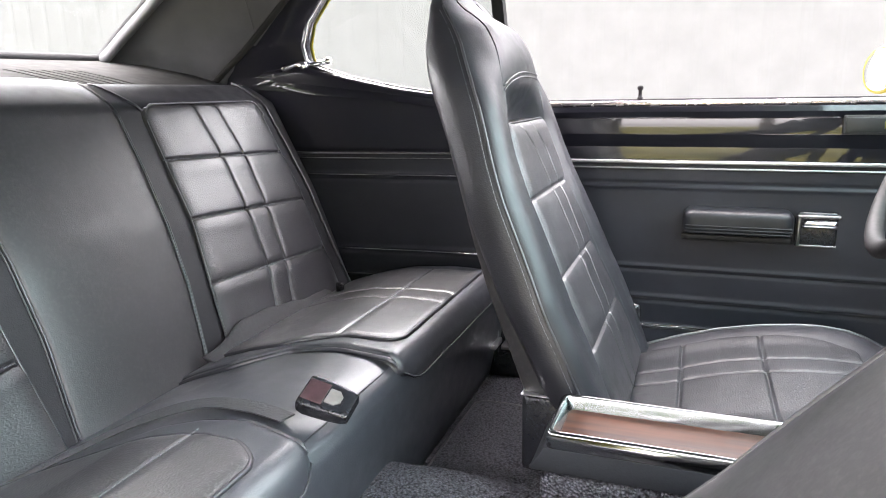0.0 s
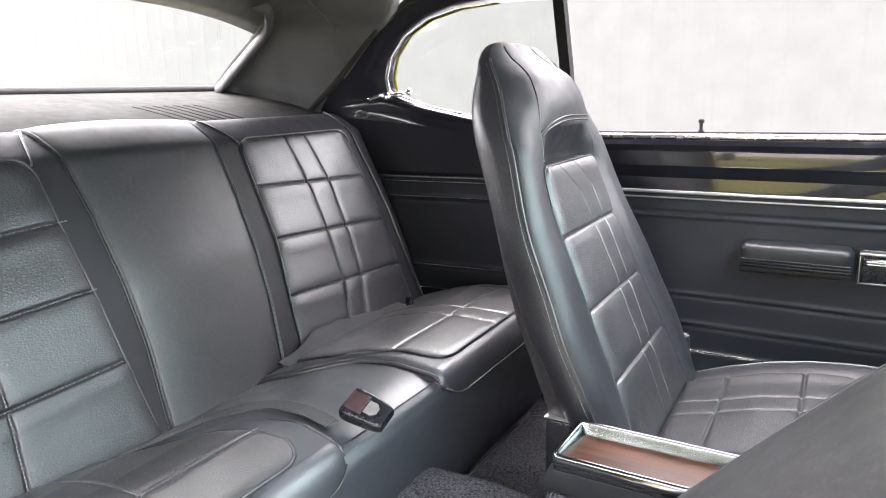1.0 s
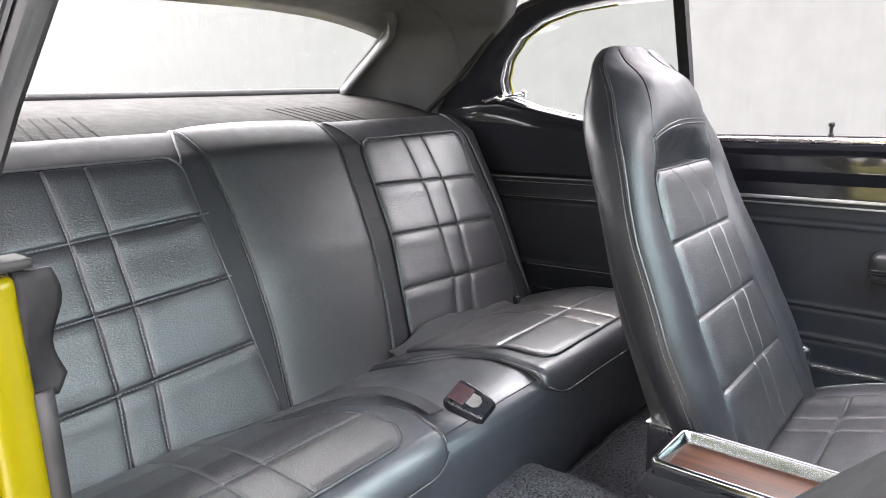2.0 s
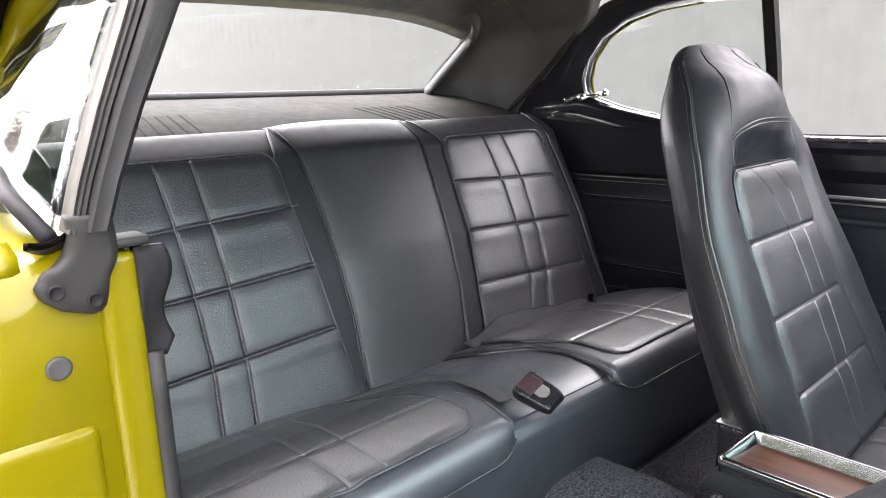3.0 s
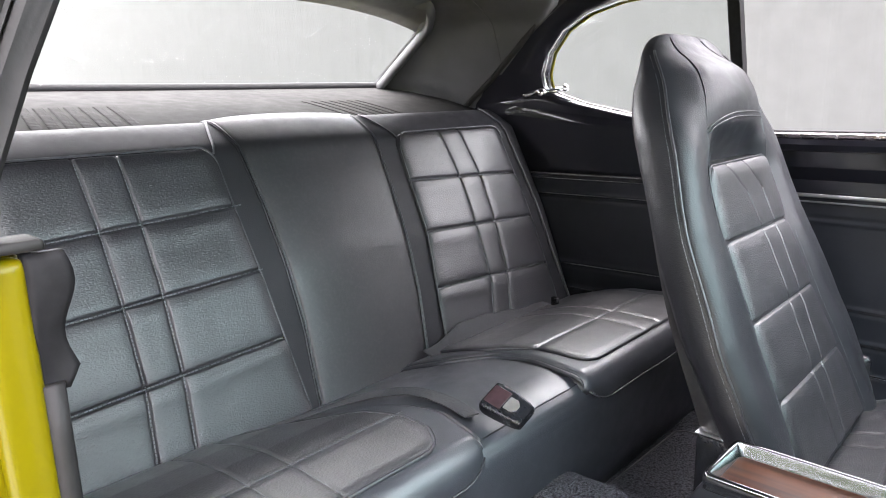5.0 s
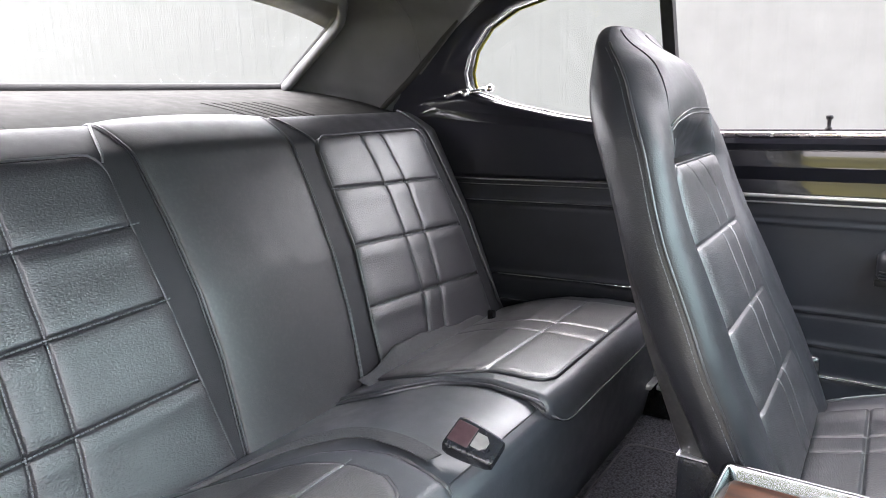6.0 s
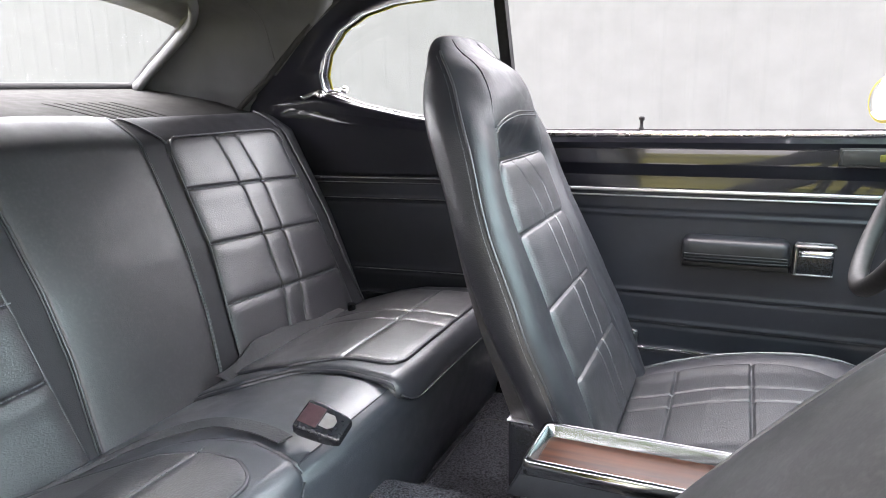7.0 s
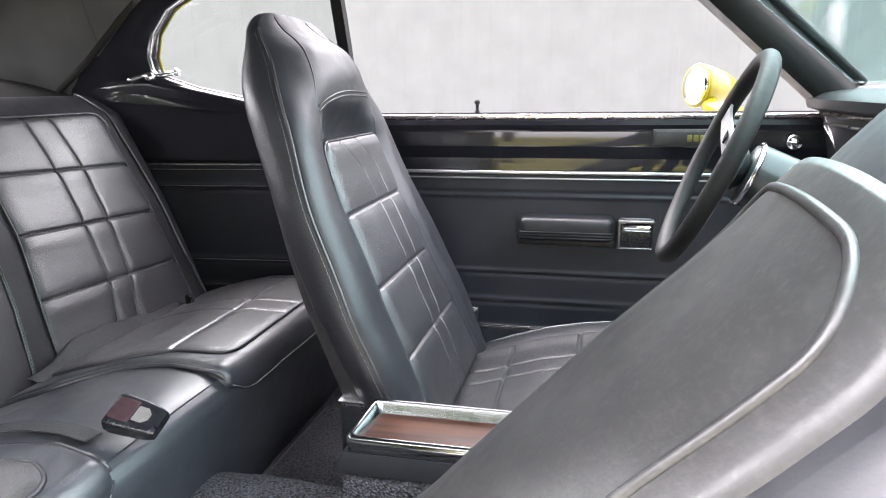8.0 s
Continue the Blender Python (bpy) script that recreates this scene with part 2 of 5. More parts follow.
def box(x0, x1, y0, y1, z0, z1, bev=0.004, m=None, seg=2):
    bm = bmesh.new()
    bmesh.ops.create_cube(bm, size=1)
    for v in bm.verts:
        v.co = Vector(((x0 + x1) / 2 + v.co.x * (x1 - x0), (y0 + y1) / 2 + v.co.y * (y1 - y0), (z0 + z1) / 2 + v.co.z * (z1 - z0)))
    if bev:
        bmesh.ops.bevel(bm, geom=bm.edges[:], offset=bev, segments=seg, affect="EDGES", profile=0.6)
    bm.verts.index_update()
    vs = [(m @ v.co if m else v.co.copy()) for v in bm.verts]
    fs = [tuple(v.index for v in f.verts) for f in bm.faces]
    bm.free()
    return vs, fs


def spun(profile, m, n=24):
    """A turned solid: (radius, height) pairs round the z axis of the pose m."""
    loops = [[m @ Vector((r * math.cos(a), r * math.sin(a), h)) for a in (2 * math.pi * k / n for k in range(n))] for r, h in profile]
    return loft(loops)


def extrude_y(prof, y0, y1, ny=1, shift=None):
    """A closed outline of (x, z) pairs carried from y0 to y1."""
    loops = []
    for j in range(ny + 1):
        y = y0 + (y1 - y0) * j / ny
        loops.append([Vector((x, y, z)) if shift is None else shift(x, y, z) for x, z in prof])
    return loft(loops)


def smoothstep(a, b, x):
    t = min(1, max(0, (x - a) / (b - a)))
    return t * t * (3 - 2 * t)


def dome(d, r):
    """Height 0..1 of a rounded edge at the distance d from it."""
    if d >= r:
        return 1.0
    t = 1 - max(0.0, d) / r
    return math.sqrt(max(0.0, 1 - t * t))


def lerp(x, xs, ys):
    return float(np.interp(x, xs, ys))


def stitches(line, mat, parent, step=0.0075, length=0.0048, r=0.00075, normal=Vector((1, 0, 0.4))):
    """A row of short threads along a line of points."""
    line = [Vector(p) for p in line]
    sets, carry = [], 0.0
    for a, b in zip(line, line[1:]):
        seg = (b - a).length
        if seg < 1e-6:
            continue
        d = (b - a) / seg
        s = carry
        while s < seg:
            p, q = a + d * s, a + d * min(seg, s + length)
            side = d.cross(normal).normalized() * r
            up = normal.normalized() * r
            vs = [p - side, p + up, p + side, q - side, q + up, q + side]
            sets.append((vs, [(0, 1, 4, 3), (1, 2, 5, 4), (0, 3, 5, 2), (0, 2, 1), (3, 4, 5)]))
            s += step
        carry = s - seg
    vs, fs = join(*sets)
    return tagged(mesh_ob("stitching", vs, fs, mat, parent, smooth=False), "pale thread stitching", kind="stuff")

# ---- the ground and the building outside ----
vs, fs = slab(lambda u, v: Vector((-400 + 800 * u, -400 + 800 * v, 0)), lambda u, v: Vector((-400 + 800 * u, -400 + 800 * v, -0.3)), 8, 8)
tagged(mesh_ob("ground", vs, fs, BOUNCEGROUND, smooth=False), "unseen ground, paled to bounce light up into the car", "ground", kind="structure")
vs, fs = box(-60, 60, -80, -3.2, 0.0, 0.06, 0.02)
tagged(mesh_ob("lawn", vs, fs, GRASS), "dry yellow-green mown grass beside the pale ground", "lawn", kind="structure")


def cladding():
    """Ribbed sheet-metal wall: a trapezoid rib every 0.23 m."""
    r = root("wall_building", "white ribbed sheet metal wall of a building", "building", kind="structure")
    y, pitch = 4.6, 0.23
    sheet = 8
    x = -30.0
    while x < 7.0:
        pts = []
        for k in range(sheet):
            a = x + k * pitch
            pts += [(a, y), (a + 0.15, y), (a + 0.17, y - 0.0022), (a + 0.205, y - 0.0022), (a + 0.225, y)]
        pts.append((x + sheet * pitch, y))
        front = [Vector((px, py, 0.1)) for px, py in pts]
        n = len(front)
        vs = front + [p + Vector((0, 0, 3.1)) for p in front] + [p + Vector((0, 0.03, 0)) for p in front] + [p + Vector((0, 0.03, 3.1)) for p in front]
        fs = []
        for i in range(n - 1):
            fs += [(i, i + 1, n + i + 1, n + i), (2 * n + i, 3 * n + i, 3 * n + i + 1, 2 * n + i + 1), (n + i, n + i + 1, 3 * n + i + 1, 3 * n + i), (i, 2 * n + i, 2 * n + i + 1, i + 1)]
        fs += [(0, n, 3 * n, 2 * n), (n - 1, 3 * n - 1, 4 * n - 1, 2 * n - 1)]
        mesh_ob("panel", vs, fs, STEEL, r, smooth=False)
        x += sheet * pitch
    return r


cladding()


def sky_block_trees():
    """Unseen trees across the lawn, added to block near-side sky: trunks and crowns of many leaf clumps with an uneven
    outline.
    """
    rng = np.random.default_rng(4)
    vs, fs = [], []
    trunks = []
    x = -34.0
    while x < 22:
        cx, cy, h = x, -14.0 - 3.0 * rng.random(), 9.5 + 4.0 * rng.random()
        trunks.append(tube([Vector((cx, cy, 0)), Vector((cx + 0.2, cy, h * 0.4)), Vector((cx, cy + 0.2, h * 0.8))], 0.16, 6))
        for _ in range(900):
            a, e, rr = rng.random() * 6.283, rng.random(), (0.45 + 0.55 * rng.random() ** 0.5)
            w = 2.3 * rr * (1 - 0.45 * abs(2 * e - 0.8))
            p = np.array([cx + math.cos(a) * w, cy + math.sin(a) * w * 0.8, 2.6 + e * (h - 2.6)])
            s = 0.22 + 0.28 * rng.random()
            d = rng.normal(size=(2, 3))
            d /= np.linalg.norm(d, axis=1)[:, None]
            k = len(vs)
            vs += [tuple(p + s * d[0]), tuple(p + s * d[1]), tuple(p - s * d[0]), tuple(p - s * d[1] + 0.06)]
            fs += [(k, k + 1, k + 2), (k, k + 2, k + 3)]
        x += 2.2 + 1.6 * rng.random()
    t = root("sky_block_trees", "unseen belt of leafy green trees, added to block the near-side sky", "trees", kind="stuff")
    me = bpy.data.meshes.new("foliage")
    me.from_pydata(vs, [], fs)
    me.materials.append(LEAF)
    ob = new("foliage", me)
    ob.parent = t
    ob["kind"] = "stuff"
    tv, tf = join(*trunks)
    tagged(mesh_ob("trunk_row", tv, tf, BARK, t), kind="stuff")


sky_block_trees()


def bare_tree(x, y, height):
    """A leafless tree: a tapered trunk that forks into ever finer limbs."""
    rng = random.Random(7)
    t = root("bare_tree", "leafless grey-brown tree on the lawn behind the car", "tree")
    limbs = []

    def grow(p, d, length, r, level):
        mid = p + d * length * 0.5 + Vector([rng.uniform(-0.06, 0.06) * length for _ in range(3)])
        end = p + d * length
        for a, b, ra, rb in ((p, mid, r, r * 0.82), (mid, end, r * 0.82, r * 0.62)):
            ax = (b - a).normalized()
            e = ax.orthogonal().normalized()
            f = ax.cross(e)
            limbs.append(loft([[c + (e * math.cos(q) + f * math.sin(q)) * rr for q in np.linspace(0, 2 * math.pi, 5, endpoint=False)] for c, rr in ((a, ra), (b, rb))]))
        if level == 0:
            return
        for _ in range(3 if level > 1 else 4):
            side = Vector((rng.gauss(0, 1), rng.gauss(0, 1), rng.gauss(0.25, 0.6))).normalized()
            grow(end if rng.random() < 0.6 else mid, (d * 0.75 + side * 0.75).normalized(), length * rng.uniform(0.60, 0.80), r * 0.58, level - 1)
    grow(Vector((0, 0, 0)), Vector((0.03, 0, 1)), height * 0.30, height * 0.022, 5)
    vs, fs = join(*limbs)
    mesh_ob("limbs", vs, fs, BARK, t, "bare forking limbs")
    t.matrix_world = pose(x, y, 0.05)


bare_tree(-27, -6.5, 12)
bare_tree(-36, -9.5, 14)

# ---- the car's shell ----
QX = -0.06          # rear edge of the driver's door


def roof_z(x, y):
    """Height of the roof lining."""
    return 1.335 - 0.062 * (abs(y) / 0.6) ** 3.2 - 0.25 * max(0, (-0.45 - x)) ** 1.3 - 0.18 * max(0, x - 0.45) ** 1.5


def ceiling():
    f = lambda u, v: (lambda x, y: Vector((x, y, roof_z(x, y))))(-0.86 + 1.42 * u, -0.6 + 1.2 * v)
    g = lambda u, v: f(u, v) + Vector((0, 0, 0.035))
    vs, fs = slab(f, g, 28, 28)
    tagged(mesh_ob("ceiling", vs, fs, LINER), "black vinyl headliner under the roof", "headliner", kind="structure")
    f2 = lambda u, v: (lambda x, y: Vector((x, y, roof_z(x, y * 0.95) + 0.045)))(-0.9 + 1.47 * u, -0.63 + 1.26 * v)
    vs, fs = slab(f2, lambda u, v: f2(u, v) - Vector((0, 0, 0.006)), 28, 28)
    tagged(mesh_ob("roof", vs, fs, YELLOW), "yellow painted steel car roof", "roof", kind="structure")


ceiling()


def floor_height(x, y):
    hump = 0.11 * math.exp(-((y) / 0.13) ** 4)
    return 0.33 + hump + 0.006 * noise.noise(Vector((x * 9, y * 9, 0)))


def floor():
    f = lambda u, v: (lambda x, y: Vector((x, y, floor_height(x, y))))(-0.5 + 2.0 * u, -0.72 + 1.44 * v)
    vs, fs = slab(f, lambda u, v: Vector((-0.5 + 2.0 * u, -0.72 + 1.44 * v, 0.24)), 60, 90)
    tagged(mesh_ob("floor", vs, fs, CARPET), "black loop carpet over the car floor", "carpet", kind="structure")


floor()


def floor_mat():
    """Carpet mat with a stitched edge and rounded corners, lying in the rear footwell."""
    r = root("floor_mat", "black carpet floor mat in the rear footwell", "floor mat")
    x0, x1, y0, y1, rad = -0.034, 0.42, 0.150, 0.492, 0.03
    out = []
    for cx, cyy, q in ((x1 - rad, y1 - rad, 0), (x0 + rad, y1 - rad, 1), (x0 + rad, y0 + rad, 2), (x1 - rad, y0 + rad, 3)):
        out += [(cx + rad * math.cos((q + t) * math.pi / 2), cyy + rad * math.sin((q + t) * math.pi / 2)) for t in np.linspace(0, 1, 6)]
    at = lambda x, y, h: Vector((x, y, floor_height(x, y) + h))
    loops = []
    for k, h in ((0.0, 0.002), (0.0, 0.010), (0.02, 0.013), (0.25, 0.014), (0.6, 0.014), (0.97, 0.014)):
        loops.append([at(x + (0.19 - x) * k, y + (0.32 - y) * k, h) for x, y in out])
    vs, fs = loft(loops)
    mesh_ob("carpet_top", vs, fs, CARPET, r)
    vs, fs = tube([at(x + (0.19 - x) * 0.03, y + (0.32 - y) * 0.03, 0.0135) for x, y in out], 0.0022, 6, True)
    mesh_ob("binding", vs, fs, BELT, r, "stitched edge")


floor_mat()


def strip_x(x0, x1, y, z, h, out=0.006, n=2):
    return box(x0, x1, y - out, y + 0.002, z - h / 2, z + h / 2, min(h, out) * 0.35)


def ribbed_face(x0, x1, yf, rows, z0, z1, thick=0.02, nx=4, nz=150):
    """Upright panel facing -y whose face has pressed ribs: rows of (height, depth, half width)."""
    def f(u, v):
        x, z = x0 + (x1 - x0) * u, z0 + (z1 - z0) * v
        d = sum(dep * math.exp(-((z - rz) / hw) ** 2) for rz, dep, hw in rows)
        return Vector((x, yf(x, z) - d, z))
    return slab(f, lambda u, v: f(u, v) * 1.0 + Vector((0, thick, 0)), nx, nz)


def door_y(x, z):
    return 0.705


def far_door():
    d = root("door_1", "closed driver's door with black vinyl trim panel and chrome strips", "car door", kind="structure")
    x0, x1 = QX + 0.004, 0.98
    rows = [(0.769, 0.0022, 0.004), (0.776, -0.0018, 0.004), (0.598, 0.0035, 0.004), (0.591, -0.0030, 0.004), (0.531, 0.0035, 0.005), (0.523, -0.0030, 0.005), (0.466, 0.004, 0.005)]
    vs, fs = ribbed_face(x0, x1, door_y, rows, 0.40, 0.822)
    mesh_ob("trim_panel", vs, fs, PANEL, d, "black vinyl door panel with pressed ribs")
    # painted steel above the strip, rolled in at the top
    prof = [(0.7095, 0.822), (0.7095, 0.832), (0.7096, 0.839), (0.7098, 0.845), (0.7100, 0.851), (0.709, 0.853), (0.702, 0.872), (0.7002, 0.877), (0.7000, 0.879), (0.7000, 0.887), (0.70015, 0.895), (0.7004, 0.902), (0.7007, 0.908), (0.698, 0.911), (0.694, 0.922), (0.697, 0.932), (0.706, 0.938), (0.745, 0.94), (0.745, 0.822)]
    loops = [[Vector((x, y, z)) for y, z in prof] for x in np.linspace(x0, x1, 6)]
    vs, fs = loft(loops)
    sharp(mesh_ob("upper_panel", vs, fs, GLOSS, d, "gloss black painted steel"), 8)
    vs, fs = strip_x(x0, x1, 0.704, 0.821, 0.007, 0.006)
    mesh_ob("trim_strip", vs, fs, BRUSHED, d, "chrome strip")
    vs, fs = strip_x(x0, x1, 0.704, 0.808, 0.003, 0.004)
    mesh_ob("trim_strip", vs, fs, BRUSHED, d, "thin chrome strip")
    vs, fs = box(x0, x1, 0.698, 0.738, 0.934, 0.9440, 0.003)
    mesh_ob("sill", vs, fs, SILLSHEEN, d, "metal window sill moulding with a pale pink reflection in its colour")
    vs, fs = box(x0, x1, 0.738, 0.753, 0.934, 0.9475, 0.003)
    mesh_ob("wiper_strip", vs, fs, BLACKRUB, d, "black rubber wiper strip")
    vs, fs = box(x0, x1, 0.752, 0.80, 0.90, 0.942, 0.012)
    mesh_ob("outer_skin", vs, fs, YELLOW, d, "yellow painted outer skin")
    vs, fs = box(x0, x1, 0.75, 0.84, 0.30, 0.90, 0.02)
    mesh_ob("outer_skin", vs, fs, YELLOW, d)
    vs, fs = strip_x(x0 + 0.05, x1, 0.703, 0.468, 0.004, 0.003)
    mesh_ob("trim_strip", vs, fs, CHROME, d, "thin chrome strip")
    # lock knob
    m = pose(0.252, 0.728, 0.946)
    vs, fs = spun([(0.006, 0), (0.006, 0.004), (0.0035, 0.006), (0.0035, 0.019), (0.006, 0.021), (0.0062, 0.026), (0.004, 0.0285)], m, 16)
    mesh_ob("lock_knob", vs, fs, BLACKRUB, d, "dark lock knob")
    # arm rest pad
    n = 40
    loops = []
    for k, x in enumerate(np.linspace(0.352, 0.553, n)):
        e = dome(min(x - 0.352, 0.553 - x) + 0.004, 0.02)
        cy, cz, ry, rz = 0.687, 0.706, 0.032 * e + 0.004, 0.024 * e + 0.002
        lp = []
        for a in np.linspace(0, 2 * math.pi, 48, endpoint=False):
            c, s = math.cos(a), math.sin(a)
            yy = cy + ry * math.copysign(abs(c) ** 0.5, c)
            zz = cz + rz * math.copysign(abs(s) ** 0.55, s)
            lp.append(Vector((x, yy, zz)))
        loops.append(lp)
    vs, fs = loft(loops)
    arm = mesh_ob("armrest", vs, fs, SMOOTH, d, "black padded armrest")
    for z in (0.7005, 0.6945, 0.6885):
        vs, fs = box(0.357, 0.549, 0.6496, 0.660, z - 0.0017, z + 0.0017, 0.0012)
        mesh_ob("groove_bead", vs, fs, SMOOTH, arm)
    vs, fs = box(0.350, 0.556, 0.695, 0.71, 0.662, 0.676, 0.004)
    mesh_ob("base", vs, fs, DASH, arm)
    # release handle in its cup
    vs, fs = join(box(0.562, 0.632, 0.690, 0.707, 0.664, 0.73, 0.005))
    cup = mesh_ob("handle_cup", vs, fs, PLASTIC, d, "black recessed cup of the door release")
    vs, fs = join(box(0.560, 0.634, 0.676, 0.700, 0.7195, 0.7265, 0.003), box(0.560, 0.567, 0.680, 0.702, 0.664, 0.722, 0.003), box(0.560, 0.632, 0.688, 0.704, 0.662, 0.6655, 0.0015))
    mesh_ob("surround", vs, fs, SILLTRIM, cup, "thin chrome surround")

    def paddle(u, v):
        return Vector((0.569 + 0.060 * u, 0.686 - 0.006 * math.sin(math.pi * v) - 0.004 * u, 0.700 + 0.0175 * v))
    vs, fs = slab(paddle, lambda u, v: paddle(u, v) + Vector((0, 0.004, 0)), 8, 8)
    mesh_ob("release_handle", vs, fs, CHROME, cup, "chrome door release handle")
    # plaque with worn lettering
    vs, fs = box(0.622, 0.79, 0.694, 0.706, 0.878, 0.914, 0.002)
    pl = mesh_ob("plaque", vs, fs, GREYPLUG, d, "dark plaque with yellow marks in a metal frame")
    vs, fs = box(0.626, 0.786, 0.6925, 0.698, 0.882, 0.910, 0.001)
    mesh_ob("plaque_face", vs, fs, PLATE, pl)
    for k in range(3):
        a = 0.688 + k * 0.0125
        vs, fs = box(a, a + 0.009, 0.6912, 0.695, 0.889, 0.902, 0.0005)
        mesh_ob("letter_bar", vs, fs, TEXT_Y, pl)
    return d


far_door()


def quarter(side):
    """Rear quarter trim beside the back seat; side 1 is the driver's, -1 the passenger's."""
    q = root("wall_quarter" if side > 0 else "wall_quarter_near", "black quarter trim panel with chrome strips beside the rear seat", "quarter panel", kind="structure")
    yq = lambda x, z: side * (0.69 - 0.04 * smoothstep(-0.1, -0.7, x))
    x0, x1 = -0.95, QX - 0.004
    rows = [(0.833, 0, 1), (0.782, 0.004, 0.006), (0.773, -0.003, 0.004), (0.607, 0.005, 0.005), (0.597, -0.003, 0.004), (0.541, 0.005, 0.005)]

    def face(z0, z1, rr, thick=0.02, nz=120, top=None):
        def f(u, v):
            x = x0 + (x1 - x0) * u
            zt = z1 if top is None else top(x)
            z = z0 + (zt - z0) * v
            d = sum(dep * math.exp(-((z - rz) / hw) ** 2) for rz, dep, hw in rr)
            return Vector((x, yq(x, z) - side * d, z))
        return slab(f, lambda u, v: f(u, v) + Vector((0, side * thick, 0)), 40, nz)

    vs, fs = face(0.40, 0.835, rows)
    mesh_ob("trim_panel", vs, fs, PANEL, q, "black vinyl quarter panel with pressed ribs")
    sill = lambda x: lerp(x, [-0.95, -0.62, -0.52, -0.50, -0.40, -0.28, -0.06], [1.02, 1.02, 1.035, 1.03, 1.004, 0.978, 0.945])
    vs, fs = face(0.835, 1.0, [(1.0, -0.0, 1)], 0.03, 12, sill)
    mesh_ob("upper_panel", vs, fs, GLOSS, q, "gloss black painted steel")
    for z, h in ((0.834, 0.007), (0.822, 0.003), (0.783, 0.003), (0.604, 0.0035), (0.541, 0.004)):
        a = x0 + 0.02
        pts = [Vector((x, yq(x, z) - side * 0.004, z)) for x in np.linspace(a, x1, 12)]
        vs, fs = tube(pts, h / 2, 8)
        mesh_ob("trim_strip", vs, fs, CHROME, q, "thin chrome strip")
    # window surround: a curved band from the roof to the shelf
    inner = [(-0.06, 1.238), (-0.207, 1.240), (-0.30, 1.234), (-0.38, 1.215), (-0.446, 1.180), (-0.49, 1.13), (-0.508, 1.08), (-0.505, 1.05), (-0.49, 1.035), (-0.40, 1.004), (-0.28, 0.978), (-0.06, 0.945)]
    outer = [(-0.06, 1.262), (-0.207, 1.275), (-0.33, 1.272), (-0.41, 1.25), (-0.485, 1.205), (-0.56, 1.14), (-0.645, 1.071), (-0.72, 1.02), (-0.76, 0.99), (-0.60, 0.98), (-0.28, 0.95), (-0.06, 0.92)]

    def yw(x, z):
        return side * (abs(yq(x, z)) - 0.19 * max(0, z - 1.0) ** 1.05)
    ring_i = [Vector((x, yw(x, z) + side * 0.014, z)) for x, z in inner]
    ring_o = [Vector((x, yw(x, z) - side * 0.004, z)) for x, z in outer]
    ring_m = [(a + b) / 2 + Vector((0, -side * 0.006, 0)) for a, b in zip(ring_i, ring_o)]
    back_i = [p + Vector((0, side * 0.05, 0)) for p in ring_i]
    back_o = [p + Vector((0, side * 0.05, 0)) for p in ring_o]
    vs, fs = loft([ring_i, ring_m, ring_o, back_o, back_i], False, True)
    n = len(inner)
    fs = [f for f in fs if not ({f[0] % n, f[1] % n} == {0, n - 1})]
    fr = sharp(mesh_ob("window_frame", vs, fs, GLOSS, q, "gloss black window surround"), 60)
    vs, fs = tube([p + Vector((0, side * 0.012, 0)) for p in ring_i[1:9]], 0.0024, 8)
    mesh_ob("bead", vs, fs, BRUSHED, fr, "bright metal bead of the quarter glass")
    vs, fs = tube([p + Vector((0, side * 0.014, 0.004)) for p in ring_i[8:]], 0.0022, 8)
    mesh_ob("bead", vs, fs, SILLTRIM, fr)
    vs, fs = tube([p + Vector((0.007, side * 0.034, 0)) for p in ring_i[1:9]], 0.004, 8)
    mesh_ob("body_edge", vs, fs, YELLOW, fr, "yellow painted edge of the window opening")
    # Pale tube drawn in place of the highlight along the gloss surround's rim.
    lip = [ring_o[k] + Vector((0, -side * 0.004, 0)) for k in range(2, 9)]
    vs, fs = tube([p.lerp(r2, t) for p, r2 in zip(lip, lip[1:]) for t in (0, 0.33, 0.67)], 0.0075, 8)
    mesh_ob("rim_highlight", vs, fs, SHELF, fr, "grey tube standing for the highlight on the surround's rolled edge")
    if side < 0:
        return q
    g0 = [p + Vector((0, side * 0.020, 0)) for p in ring_i]
    g1 = [p + Vector((0, side * 0.004, 0)) for p in g0]
    gf = [tuple(range(n)), tuple(range(2 * n - 1, n - 1, -1))] + [(i, (i + 1) % n, n + (i + 1) % n, n + i) for i in range(n)]
    pane = mesh_ob("pane", g0 + g1, gf, GLASS, fr, smooth=False)
    pane.visible_shadow = False
    vs, fs = tube([Vector((-0.026, yw(-0.05, 0.93) + side * 0.02, 0.93)), Vector((-0.036, yw(-0.05, 1.09) + side * 0.02, 1.09)), Vector((-0.048, yw(-0.05, 1.29) + side * 0.02, 1.29))], 0.017, 4)
    sharp(mesh_ob("window_post", vs, fs, BLACKRUB, q, "dark upright post between the side windows"))
    return q


quarter(1)
quarter(-1)


